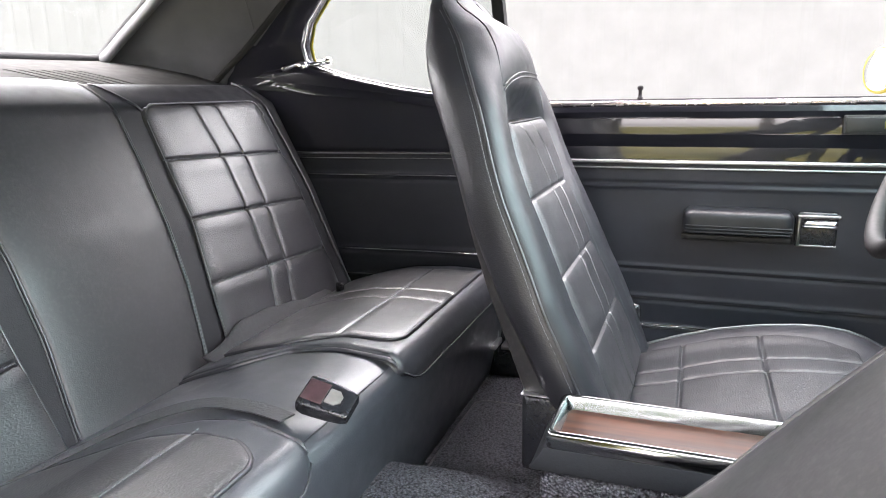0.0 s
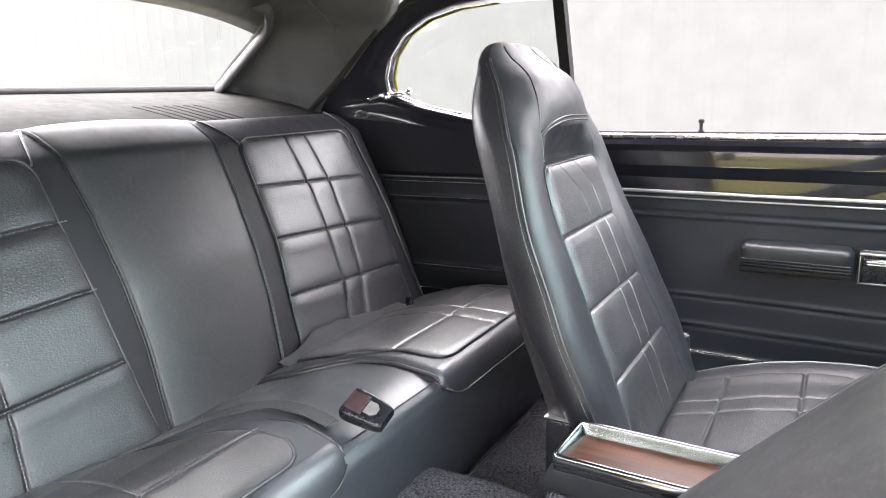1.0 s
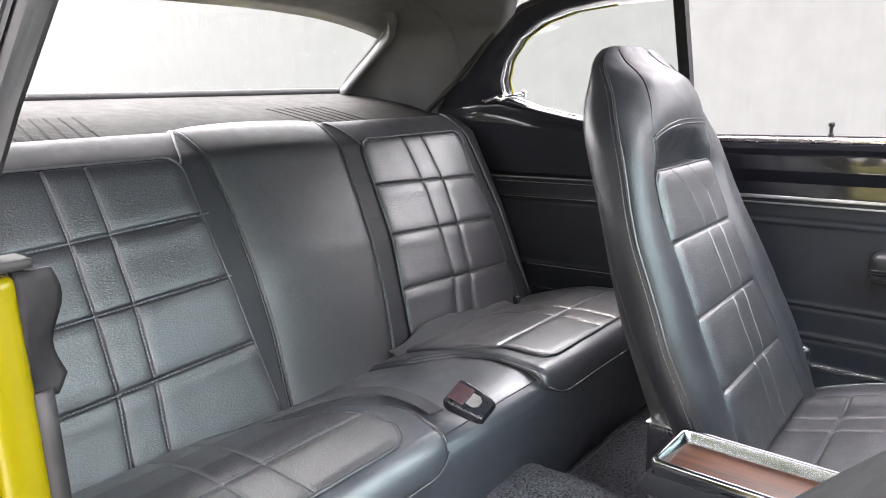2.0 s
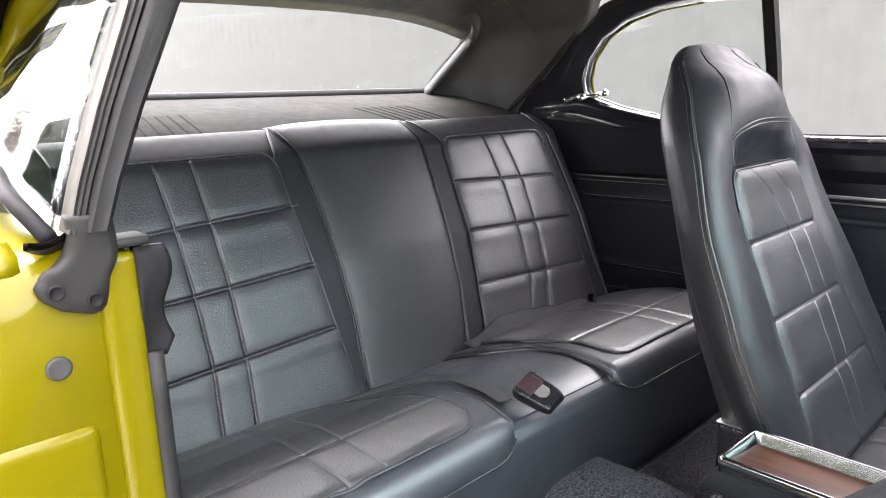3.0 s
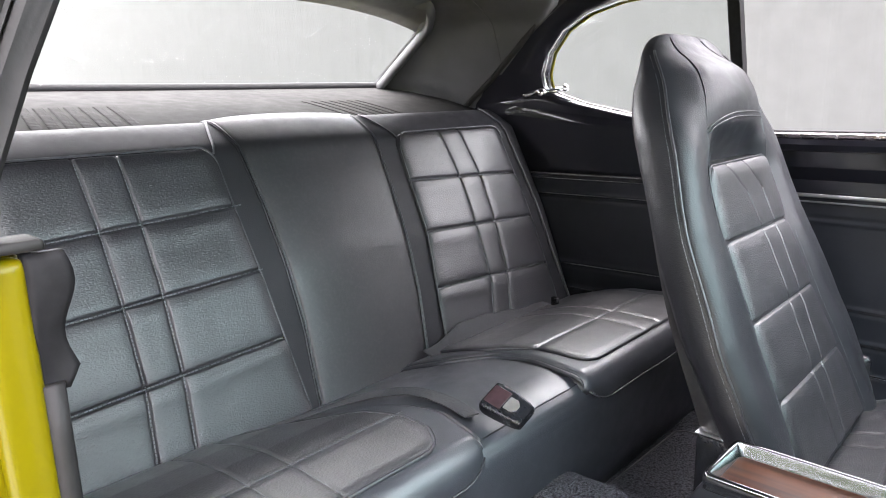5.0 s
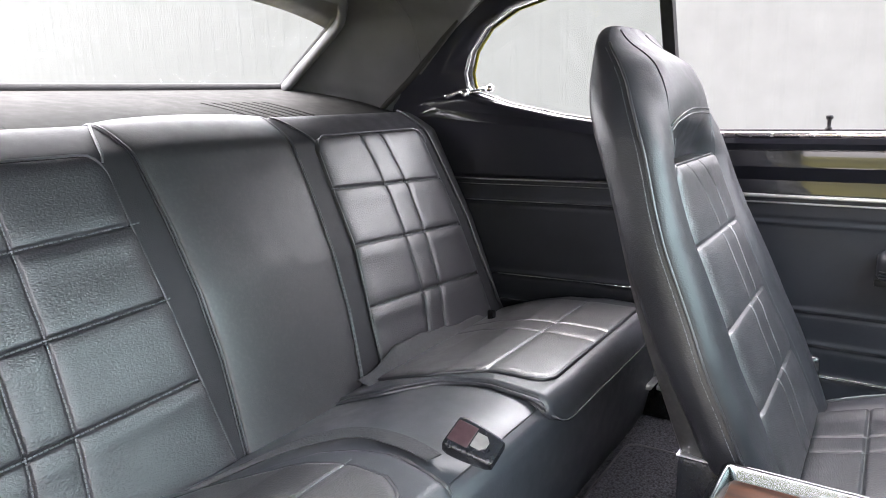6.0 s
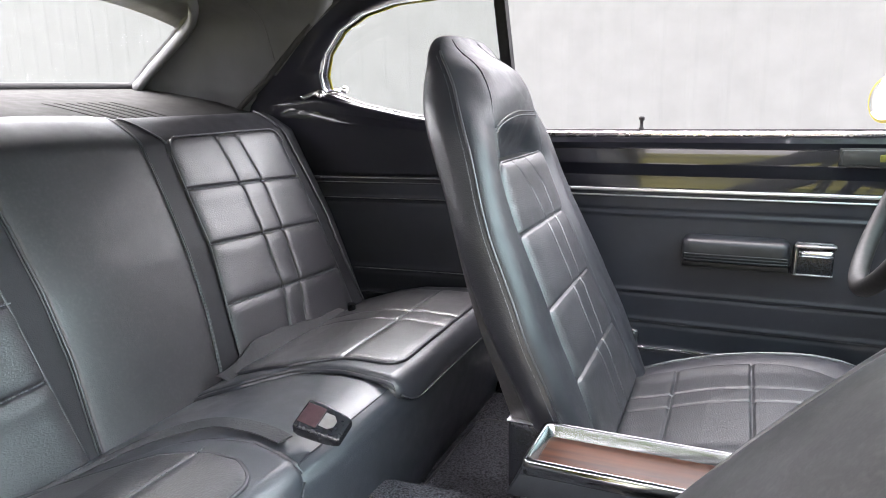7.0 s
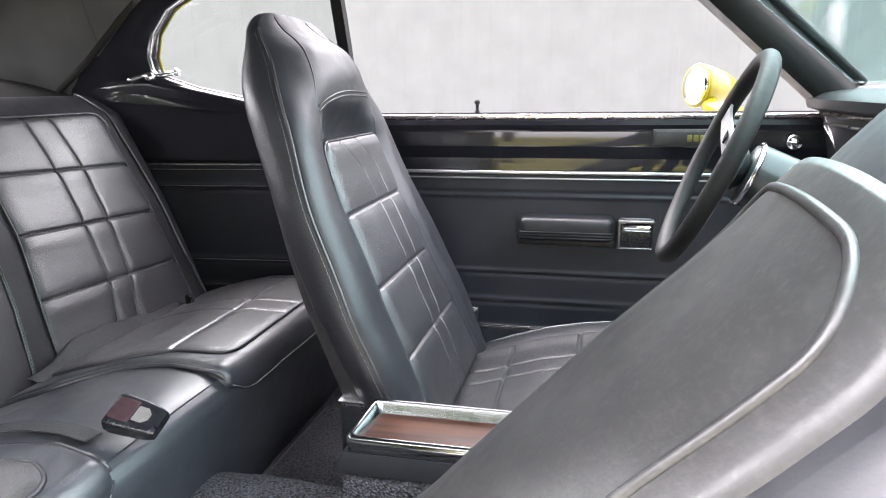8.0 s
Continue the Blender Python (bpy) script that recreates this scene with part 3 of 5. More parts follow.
def window_latch():
    r = root("window_latch", "chrome pivot latch at the rear of the quarter window", "window latch")
    a, b = Vector((-0.558, 0.655, 1.026)), Vector((-0.452, 0.688, 1.045))
    d = b - a
    at = lambda t, off=0.0: a + d * t + Vector((0, 0, off))
    vs, fs = tube([at(0.0), at(0.05), at(0.3, 0.004), at(0.45, 0.006)], 0.0055, 10, flat=1.6)
    mesh_ob("lever", vs, fs, CHROME, r)
    vs, fs = spun([(0.006, -0.012), (0.011, -0.01), (0.012, 0.0), (0.011, 0.008), (0.006, 0.012)], Matrix.Translation(at(0.45)) @ pose(0, 0, 0, 90, 0, 20), 16)
    mesh_ob("pivot", vs, fs, CHROME, r)
    vs, fs = tube([at(0.4, 0.002), at(0.7, 0.0), at(0.92, 0.0)], 0.007, 10, flat=0.8)
    mesh_ob("arm", vs, fs, CHROME, r)
    vs, fs = spun([(0.003, -0.006), (0.0085, -0.004), (0.0095, 0.002), (0.006, 0.008)], Matrix.Translation(at(0.99)) @ pose(0, 0, 0, 60, 0, 20), 16)
    mesh_ob("thumb_knob", vs, fs, CHROME, r)


window_latch()


def rear_end():
    """Parcel shelf, sail panels and the frame of the rear window."""
    base = lambda y: Vector((-1.16 + 0.12 * (abs(y) / 0.62) ** 2, y, 1.062))
    front = lambda y: Vector((-0.66, y, 0.978))
    f = lambda u, v: (front(-0.66 + 1.32 * u).lerp(base(-0.62 + 1.24 * u), v) + Vector((0, 0, 0.012 * math.sin(math.pi * v))))
    vs, fs = slab(f, lambda u, v: f(u, v) - Vector((0, 0, 0.02)), 24, 16)
    s = mesh_ob("parcel_shelf", vs, fs, SHELF)
    tagged(s, "grey vinyl parcel shelf under the rear window", "parcel shelf", kind="structure")
    for sy in (-1, 1):
        for k in range(7):
            yc = sy * ((0.205 if sy > 0 else 0.262) + 0.027 * k)

            def strip(u, v, yc=yc, sy=sy):
                p = f((yc + sy * 0.016 * (1 - v) + 0.66) / 1.32 + (u - 0.5) * 0.014, 0.075 + 0.36 * v)
                return p + Vector((0, 0, 0.0012 + 0.0008 * math.sin(v * 120)))
            vs, fs = slab(strip, lambda u, v: strip(u, v) - Vector((0, 0, 0.003)), 4, 60)
            mesh_ob("vent_slot", vs, fs, VENT, s, "perforated taupe vent strip")
    for sy in (-1, 1):
        # sail panel between the rear window and the quarter window
        def g(u, v):
            z = 0.97 + 0.31 * v
            xr = lerp(z, [0.97, 1.065, 1.25, 1.29], [-1.10, -1.07, -0.775, -0.70])
            xf = lerp(z, [0.97, 1.0, 1.071, 1.183, 1.25, 1.29], [-0.73, -0.715, -0.628, -0.503, -0.405, -0.34])
            x = xr + (xf - xr) * u
            y = 0.648 - 0.19 * max(0, z - 1.0) ** 1.05 - 0.05 * (1 - u) - 0.10 * smoothstep(1.2, 1.3, z)
            y += 0.004 * math.sin(18 * u + 9 * v) * (1 - v)
            y -= 0.004 * math.exp(-((z - 1.045) / 0.045) ** 2) * math.sin(95 * (z - 1.0) + 30 * (x + 0.9)) * smoothstep(1.0, 0.5, u)
            return Vector((x, sy * y, z))
        vs, fs = slab(g, lambda u, v: g(u, v) + Vector((0, sy * 0.03, 0)), 24, 24)
        sail = mesh_ob("wall_sail", vs, fs, LINER)
        at_x = lambda v: (-0.610 - g(0, v).x) / (g(1, v).x - g(0, v).x)
        sv, sf = tube([g(at_x(v), v) + Vector((0, -sy * 0.0005, 0)) for v in np.linspace(0.40, 1, 16)], 0.0016, 6)
        mesh_ob("seam", sv, sf, LINER, sail)
        tagged(sail, "black padded vinyl trim beside the rear window", "pillar trim", kind="structure")
        band = [g(0.055, v) + Vector((0.022, -sy * 0.006, 0)) for v in np.linspace(0.30, 0.93, 14)]
        band += [Vector((-0.80 - 0.01 * k, sy * (0.515 - 0.03 * k), 1.275 + 0.004 * k)) for k in range(1, 4)]
        vs, fs = tube(band, 0.026, 10, flat=0.45)
        tagged(mesh_ob("trim_window", vs, fs, LINER), "black vinyl-covered moulding along the rear window edge", "window trim", kind="structure")
    w = root("window_1", "rear window in a dark frame over the parcel shelf", "car window", kind="structure")
    top = lambda y: Vector((-0.80 - 0.04 * (1 - (abs(y) / 0.56) ** 2), y, 1.262 + 0.02 * (1 - (abs(y) / 0.56) ** 2)))
    bot = lambda y: base(y) + Vector((0.0, 0, 0.0))
    def ring(inset):
        pts = [bot(y) + Vector((inset * 0.6, 0, inset)) for y in np.linspace(-0.60 + inset, 0.60 - inset, 15)]
        pts += [bot(0.63).lerp(top(0.58), t) - Vector((0, inset, 0)) for t in (0.3, 0.6, 0.85)]
        pts += [top(y) - Vector((inset * 0.6, 0, inset)) for y in np.linspace(0.50 - inset, -0.50 + inset, 15)]
        pts += [bot(-0.63).lerp(top(-0.58), t) + Vector((0, inset, 0)) for t in (0.85, 0.6, 0.3)]
        return pts
    vs, fs = tube(ring(0.0), 0.016, 8, True)
    mesh_ob("window_frame", vs, fs, BLACKRUB, w, "dark rubber frame")
    r0, r1 = ring(0.002), [p + Vector((-0.004, 0, 0.003)) for p in ring(0.002)]
    n = len(r0)
    fs = [tuple(range(n)), tuple(range(2 * n - 1, n - 1, -1))] + [(i, (i + 1) % n, n + (i + 1) % n, n + i) for i in range(n)]
    p = mesh_ob("pane", r0 + r1, fs, GLASS, w, smooth=False)
    p.visible_shadow = False


rear_end()


def shell_close():
    """Plain panels that close the body behind the bench and under the rear window."""
    vs, fs = box(-0.80, -0.77, -0.66, 0.66, 0.24, 0.97, 0.005)
    tagged(mesh_ob("wall_bulkhead", vs, fs, PLASTIC), "dark bulkhead behind the rear bench", "bulkhead", kind="structure")
    f = lambda u, v: Vector((-1.19 - 0.75 * u, -0.88 + 1.76 * v, 1.045 - 0.10 * u - 0.09 * abs(2 * v - 1) ** 4))
    vs, fs = slab(f, lambda u, v: f(u, v) - Vector((0, 0, 0.02)), 12, 16)
    tagged(mesh_ob("wall_deck", vs, fs, YELLOW), "yellow painted rear deck of the car", "car body", kind="structure")


shell_close()


def front_close():
    """What closes the car ahead of the seats: firewall, bonnet and near pillar; plus the unseen open passenger door."""
    vs, fs = box(1.19, 1.23, -0.72, 0.72, 0.24, 0.985, 0.01)
    tagged(mesh_ob("wall_firewall", vs, fs, PLASTIC), "dark firewall ahead of the footwells", "firewall", kind="structure")
    f = lambda u, v: Vector((1.20 + 1.15 * u, -0.84 + 1.68 * v, 0.985 - 0.05 * u - 0.07 * abs(2 * v - 1) ** 3))
    vs, fs = slab(f, lambda u, v: f(u, v) - Vector((0, 0, 0.03)), 12, 16)
    tagged(mesh_ob("wall_bonnet", vs, fs, YELLOW), "yellow painted bonnet of the car", "car body", kind="structure")
    # Open door out of view, added to block low light from the front right.
    m = pose(0.99, -0.74, 0, 0, 0, -64)
    vs, fs = join(box(0.0, 1.02, -0.05, 0.06, 0.30, 0.945, 0.02, m))
    d = root("door_2", "unseen passenger door standing wide open, placed to block front light", "car door", kind="structure")
    mesh_ob("outer_skin", vs, fs, YELLOW, d, "yellow painted door skin")
    vs, fs = box(0.02, 1.0, 0.06, 0.085, 0.34, 0.92, 0.01, m)
    mesh_ob("trim_panel", vs, fs, PANEL, d, "black vinyl door panel")
    vs, fs = tube([Vector((0.95, -0.665, 0.97)), Vector((0.75, -0.60, 1.13)), Vector((0.57, -0.53, 1.29))], 0.03, 8)
    tagged(mesh_ob("wall_pillar_near", vs, fs, LINER), "dark trimmed windscreen pillar on the passenger side", "pillar", kind="structure")

    w = root("window_3", "green-tinted curved windscreen over the dashboard", "windscreen", kind="structure")

    def screen(u, v):
        a = 2 * u - 1
        low, high = Vector((1.13 - 0.17 * a * a, 0.635 * a, 1.0)), Vector((0.60 - 0.03 * a * a, 0.50 * a, 1.297))
        return low.lerp(high, v)
    vs, fs = slab(screen, lambda u, v: screen(u, v) + Vector((0.003, 0, 0.005)), 24, 8)
    mesh_ob("pane", vs, fs, TINTED, w, "curved tinted glass")


front_close()


def near_jamb():
    """Passenger-side door jamb: yellow paint, weatherstrip, striker plug and window post."""
    j = root("wall_jamb", "yellow painted door jamb with rubber weatherstrip", "door jamb", kind="structure")
    xj = 0.06
    outline = [(-0.685, 0.36), (-0.688, 0.60), (-0.690, 0.73), (-0.680, 0.86), (-0.672, 0.935), (-0.684, 0.951), (-0.722, 0.957), (-0.76, 0.965), (-0.80, 0.968), (-0.86, 0.96), (-0.90, 0.93), (-0.915, 0.80), (-0.91, 0.60), (-0.89, 0.36)]
    def ring(dx, inset, drop=0.0):
        cy, cz = -0.79, 0.70
        roll = lambda y, z: drop * smoothstep(0.88, 0.965, z) * smoothstep(-0.715, -0.775, y)
        return [Vector((xj + dx, y + (cy - y) * inset, z + (cz - z) * inset - roll(y, z))) for y, z in outline]
    vs, fs = loft([ring(-1.0, 0.0), ring(-0.06, 0.0), ring(-0.04, 0.0, 0.006), ring(-0.022, 0.004, 0.016), ring(-0.010, 0.010, 0.028), ring(-0.003, 0.022, 0.040), ring(0.0, 0.05, 0.050)])
    sharp(mesh_ob("jamb_panel", vs, fs, YELLOW, j, "bright yellow painted steel"), 50)
    # raised and stepped pressings
    vs, fs = box(xj - 0.012, xj + 0.007, -0.711, -0.682, 0.40, 0.947, 0.0085, seg=4)
    mesh_ob("pressing", vs, fs, YELLOW, j)
    vs, fs = box(xj - 0.02, xj + 0.0045, -0.86, -0.722, 0.40, 0.822, 0.012, seg=4)
    mesh_ob("pressing", vs, fs, YELLOW, j)
    m = pose(xj + 0.001, -0.7435, 0.870, 0, 90, 0)
    vs, fs = spun([(0.0088, -0.004), (0.0088, 0.0010), (0.0080, 0.0020), (0.006, 0.0016), (0.002, 0.0016)], m, 20)
    mesh_ob("plug", vs, fs, GREYPLUG, j, "grey rubber plug")
    # weatherstrip down the inner edge
    def flap(u, v):
        z = 0.948 - 0.088 * v
        inner = -0.662 + 0.004 * math.sin(v * 8) - 0.010 * smoothstep(0.85, 1.0, v)
        return Vector((xj + 0.004 + 0.004 * math.sin(v * 5 + u), -0.684 + (inner + 0.684) * u, z))
    vs, fs = slab(flap, lambda u, v: flap(u, v) - Vector((0.008, 0, 0)), 6, 14)
    mesh_ob("weatherstrip", vs, fs, BLACKRUB, j, "torn black rubber flap")
    pts = [Vector((xj + 0.002, -0.678, z)) for z in np.linspace(0.865, 0.36, 14)]
    vs, fs = tube(pts, 0.0075, 8)
    mesh_ob("weatherstrip", vs, fs, RUBBER, j, "grey rubber door seal")
    # window post boot and rubber channel
    def sec(y0, y1, x, z, d=0.03):
        c = (y0 + y1) / 2
        w = abs(y1 - y0) / 2
        return [Vector((x + d * sx, c + w * sy, z)) for sx, sy in ((0.38, -1), (0.5, -0.6), (0.44, 0), (0.5, 0.6), (0.38, 1), (-0.5, 1), (-0.5, -1))]
    loops = []
    for z in np.linspace(0.903, 0.978, 22):
        y0 = lerp(z, [0.903, 0.908, 0.918, 0.935, 0.950, 0.963, 0.978], [-0.738, -0.749, -0.752, -0.744, -0.730, -0.727, -0.727])
        y1 = lerp(z, [0.903, 0.908, 0.93, 0.950, 0.962, 0.978], [-0.716, -0.707, -0.703, -0.695, -0.694, -0.696])
        d = lerp(z, [0.903, 0.91, 0.94, 0.978], [0.006, 0.012, 0.018, 0.024])
        lp = []
        for a in np.linspace(0, 2 * math.pi, 28, endpoint=False):
            cc, ss = math.cos(a), math.sin(a)
            y = (y0 + y1) / 2 + (y1 - y0) / 2 * math.copysign(abs(cc) ** 0.5, cc)
            x = xj + 0.004 + d * 0.5 * math.copysign(abs(ss) ** 0.6, ss)
            k = noise.noise(Vector((y * 70, z * 45, 3.0))) * 0.0028 + noise.noise(Vector((y * 160, z * 60, 8.0))) * 0.0012
            shear = 0.36 * max(0.0, -0.711 - y) * (1 - smoothstep(0.905, 0.965, z))
            lp.append(Vector((x + k, y + 0.5 * k, z + shear)))
        loops.append(lp)
    vs, fs = loft(loops)
    bt = mesh_ob("boot", vs, fs, RUBBER, j, "weathered grey rubber boot with two screws")
    for y, z in ((-0.740, 0.927), (-0.716, 0.917)):
        vs, fs = spun([(0.0058, -0.004), (0.0058, 0.0004), (0.0048, 0.0010), (0.0040, 0.0006), (0.0036, -0.0010), (0.001, -0.0010)], pose(xj + 0.0125, y, z, 0, 90, 0), 16)
        mesh_ob("screw", vs, fs, BLACKRUB, bt)
    def wing(u, v):
        y = -0.726 - 0.024 * u
        h = 0.011 * (1 - 0.75 * u ** 1.5)
        return Vector((xj - 0.012 + 0.016 * math.sin(math.pi * v), y, 0.957 + 0.004 * u + h * math.cos(math.pi * (v - 0.5)) * 0.9 - 0.004 * math.sin(3 * u)))
    vs, fs = slab(wing, lambda u, v: wing(u, v) - Vector((0.004, 0, 0.006)), 10, 8)
    mesh_ob("wing", vs, fs, RUBBER, bt, "crumpled rubber end of the seal")
    ks = [(0.966, -0.727, -0.701, 0.0), (1.0, -0.716, -0.688, -0.002), (1.05, -0.697, -0.666, -0.004), (1.124, -0.664, -0.628, -0.012), (1.20, -0.630, -0.583, -0.03), (1.255, -0.60, -0.555, -0.05)]
    for k, (f0, f1, mt, nm) in enumerate(((0.0, 0.07, TANEDGE, "edge_strip"), (0.08, 0.33, RUBBER, "channel"), (0.35, 1.0, RUBBER, "seal"))):
        loops = []
        for z, a, b, dx in ks:
            loops.append(sec(a + (b - a) * f0, a + (b - a) * f1, xj + dx + 0.003 * k, z, 0.026))
        vs, fs = loft(loops)
        sharp(mesh_ob(nm, vs, fs, mt, j), 50)
    vs, fs = box(xj - 0.02, xj + 0.010, -0.70, -0.672, 0.950, 0.957, 0.003)
    mesh_ob("sill_cap", vs, fs, RUBBER, j, "grey rubber sill cap")
    return j


near_jamb()


def near_quarter_glass():
    w = root("window_2", "passenger side quarter window with curved rubber seal", "car window", kind="structure")
    low = [Vector((0.052, -0.735, 0.962)), Vector((-0.02, -0.742, 0.985)), Vector((-0.12, -0.735, 1.005)), Vector((-0.25, -0.722, 1.02)), Vector((-0.38, -0.698, 1.04)), Vector((-0.46, -0.665, 1.072))]
    high = [Vector((0.03, -0.600, 1.250)), Vector((-0.06, -0.597, 1.240)), Vector((-0.16, -0.595, 1.226)), Vector((-0.28, -0.595, 1.205)), Vector((-0.39, -0.598, 1.182)), Vector((-0.50, -0.608, 1.140))]
    vs, fs = tube(low, 0.0065, 8)
    mesh_ob("seal", vs, fs, BLACKRUB, w, "dark rubber seal")

    def glaze(u, v):
        k = min(4, int(u * 5))
        t = u * 5 - k
        p, q = low[k].lerp(low[k + 1], t), high[k].lerp(high[k + 1], t)
        return p.lerp(q, v) + Vector((0, -0.010 * math.sin(math.pi * v), 0))
    vs, fs = slab(glaze, lambda u, v: glaze(u, v) + Vector((0, 0.004, 0)), 20, 12)
    p = mesh_ob("pane", vs, fs, SIDEGLASS, w)
    p.visible_shadow = False
    # yellow flange, dark gasket and roof rail behind and over the glass
    rail = [Vector((0.05, -0.590, 1.275)), Vector((-0.20, -0.595, 1.235)), Vector((-0.386, -0.600, 1.196)), Vector((-0.48, -0.605, 1.172)), Vector((-0.515, -0.620, 1.120)), Vector((-0.500, -0.640, 1.075)), Vector((-0.49, -0.660, 1.03))]
    vs, fs = tube(rail, 0.024, 10)
    mesh_ob("flange", vs, fs, YELLOW, w, "yellow painted flange round the quarter window")
    vs, fs = tube([p + Vector((-0.012, -0.006, 0.030)) for p in rail], 0.010, 8)
    mesh_ob("gasket", vs, fs, BLACKRUB, w, "dark rubber gasket")
    vs, fs = tube([p + Vector((-0.024, -0.014, 0.060)) for p in rail], 0.026, 10)
    mesh_ob("roof_rail", vs, fs, YELLOW, w, "yellow painted roof rail over the quarter window")
    # yellow body round it
    f = lambda u, v: (lambda x: Vector((x, -0.755 - 0.10 * v, lerp(x, [-0.9, -0.4, -0.02, 0.06], [1.03, 1.03, 0.98, 0.962]) - 0.012 - 0.03 * v * v)))(-0.9 + 0.95 * u)
    vs, fs = slab(f, lambda u, v: f(u, v) - Vector((0, 0, 0.02)), 20, 10)
    tagged(mesh_ob("wall_shoulder", vs, fs, YELLOW), "yellow painted rear shoulder of the car body", "car body", kind="structure")


near_quarter_glass()

# ---- the rear bench ----
BENCH_Y = 0.006
ZP = [0.49, 0.53, 0.637, 0.751, 0.855, 0.953]
XP = [-0.386, -0.400, -0.438, -0.482, -0.534, -0.583]


def back_point(y, s, off=0.0):
    """Point on the face of the rear backrest: s up to 0.953 is the height, past it the roll over the top."""
    if s <= 0.953:
        x, z = lerp(s, ZP, XP), s
        nx, nz = 0.92, 0.39
    else:
        a = min(1.0, (s - 0.953) / 0.10)
        x, z = -0.583 - 0.105 * a - 0.01 * math.sin(a * math.pi), 0.953 + 0.042 * math.sin(a * math.pi * 0.62)
        k = a * 1.35
        nx, nz = 0.92 * math.cos(k) - 0.39 * math.sin(k), 0.39 * math.cos(k) + 0.92 * math.sin(k)
    return Vector((x + nx * off, y + BENCH_Y, z + nz * off))


def rear_bench():
    r = root("rear_seat", "black vinyl rear bench seat with quilted outer panels", "car seat")
    W = 0.655
    f = lambda u, v: back_point(-W + 2 * W * u, 0.49 + 0.565 * v, 0.0 - 0.02 * (1 - dome(min(u, 1 - u) * 2 * W, 0.03)))
    b = lambda u, v: Vector((-0.72 + 0.06 * (1 - v), -W + 2 * W * u, 0.49 + 0.47 * v))
    vs, fs = slab(f, b, 60, 44)
    mesh_ob("backrest", vs, fs, DULLVINYL, r, "plain black vinyl backrest frame")
    def cw(s, sy):
        return lerp(s, [0.50, 0.55, 0.65, 0.75, 0.85, 0.95, 1.05], [0.110, 0.120, 0.138, 0.147, 0.156, 0.159, 0.170] if sy > 0 else [0.150, 0.147, 0.139, 0.140, 0.143, 0.154, 0.166])

    # plain centre panel, crowned and running over the top
    def c(u, v):
        s = 0.50 + 0.548 * v
        a, b2 = -cw(s, -1), cw(s, 1)
        y = a + (b2 - a) * u
        e = dome(min(y - a, b2 - y), 0.05)
        return back_point(y - 0.007, s, 0.001 + 0.004 * e + 0.006 * (1 - (2 * u - 1) ** 2) + 0.0015 * noise.noise(Vector((y * 6, s * 6, 1))))

    def c_back(u, v):
        s = 0.50 + 0.548 * v
        return back_point(-cw(s, -1) + (cw(s, 1) + cw(s, -1)) * u - 0.007, s, -0.01)
    vs, fs = slab(c, c_back, 36, 44)
    mesh_ob("centre_panel", vs, fs, CENTREVINYL, r, "smooth plain vinyl centre panel")
    for sy in (-1, 1):
        for dy in (0.0, 0.008):
            pts = [back_point(sy * (cw(s, sy) + 0.001 + dy * 0.6) - 0.007, s, 0.0022 - dy * 0.1) for s in np.linspace(0.505, 1.045, 40)]
            vs, fs = tube(pts, 0.0018 if dy == 0 else 0.0011, 6)
            mesh_ob("piping", vs, fs, PIPING, r)
        # quilted insert
        up = [0.515, 0.634, 0.747, 0.854, 0.948]
        y_in = lambda s: lerp(s, up, [0.166, 0.181, 0.200, 0.206, 0.213] if sy > 0 else [0.180, 0.194, 0.204, 0.212, 0.216])
        y_out = lambda s: lerp(s, up, [0.575, 0.568, 0.564, 0.562, 0.560])
        rows = (0.639, 0.752, 0.857)
        c_in = lambda s: lerp(s, up, [0.316, 0.351, 0.353, 0.357, 0.347] if sy > 0 else [0.389, 0.378, 0.375, 0.374, 0.377])
        c_out = lambda s: lerp(s, up, [0.374, 0.411, 0.419, 0.427, 0.413] if sy > 0 else [0.448, 0.436, 0.436, 0.436, 0.442])
        cols = (c_in, c_out)
        row_z = lambda rz, y: rz - 0.045 * (y - 0.2)

        def q(u, v, sy=sy):
            s = 0.515 + (0.953 - 0.515) * v
            # rounded upper corners
            t = 0.953 - s
            cut = 0.03 * (1 - dome(t, 0.03))
            a, b2 = y_in(s) + cut, y_out(s) - cut
            y = a + (b2 - a) * u
            d = min(y - a, b2 - y, max(0, 0.953 - s) * 1.2)
            h = 0.004 + 0.007 * dome(d, 0.03)
            g = 0.0
            for rz in rows:
                k = s - row_z(rz, y)
                g += 0.0058 * math.exp(-(k / 0.0024) ** 2) + 0.0018 * math.exp(-(k / 0.011) ** 2)
                if k < 0:
                    g -= 0.0014 * math.exp(-((k + 0.022) / 0.014) ** 2)
            for cy in cols:
                k = y - cy(s)
                g += 0.0045 * math.exp(-(k / 0.0022) ** 2) + 0.0018 * math.exp(-(k / 0.010) ** 2)
            h += 0.0008 * noise.noise(Vector((y * 16 * sy, s * 16, 3))) * dome(d, 0.05)
            return back_point(sy * y, s, max(-0.004, h - g))
        vs, fs = slab(q, lambda u, v: back_point(sy * (y_in(0.7) + (y_out(0.7) - y_in(0.7)) * u), 0.515 + 0.438 * v, -0.012), 210, 230)
        ins = mesh_ob("quilted_insert", vs, fs, GRAINED, r, "grained vinyl insert quilted in a plaid pattern")
        for rz in rows:
            stitches([back_point(sy * y, row_z(rz, y), 0.0058) for y in np.linspace(0.2, 0.56, 20)], THREAD, ins, 0.0062, 0.0044, 0.0011)
        for cy in cols:
            stitches([back_point(sy * cy(s), s, 0.0068) for s in np.linspace(0.52, 0.945, 20)], THREAD, ins, 0.0062, 0.0044, 0.0011)
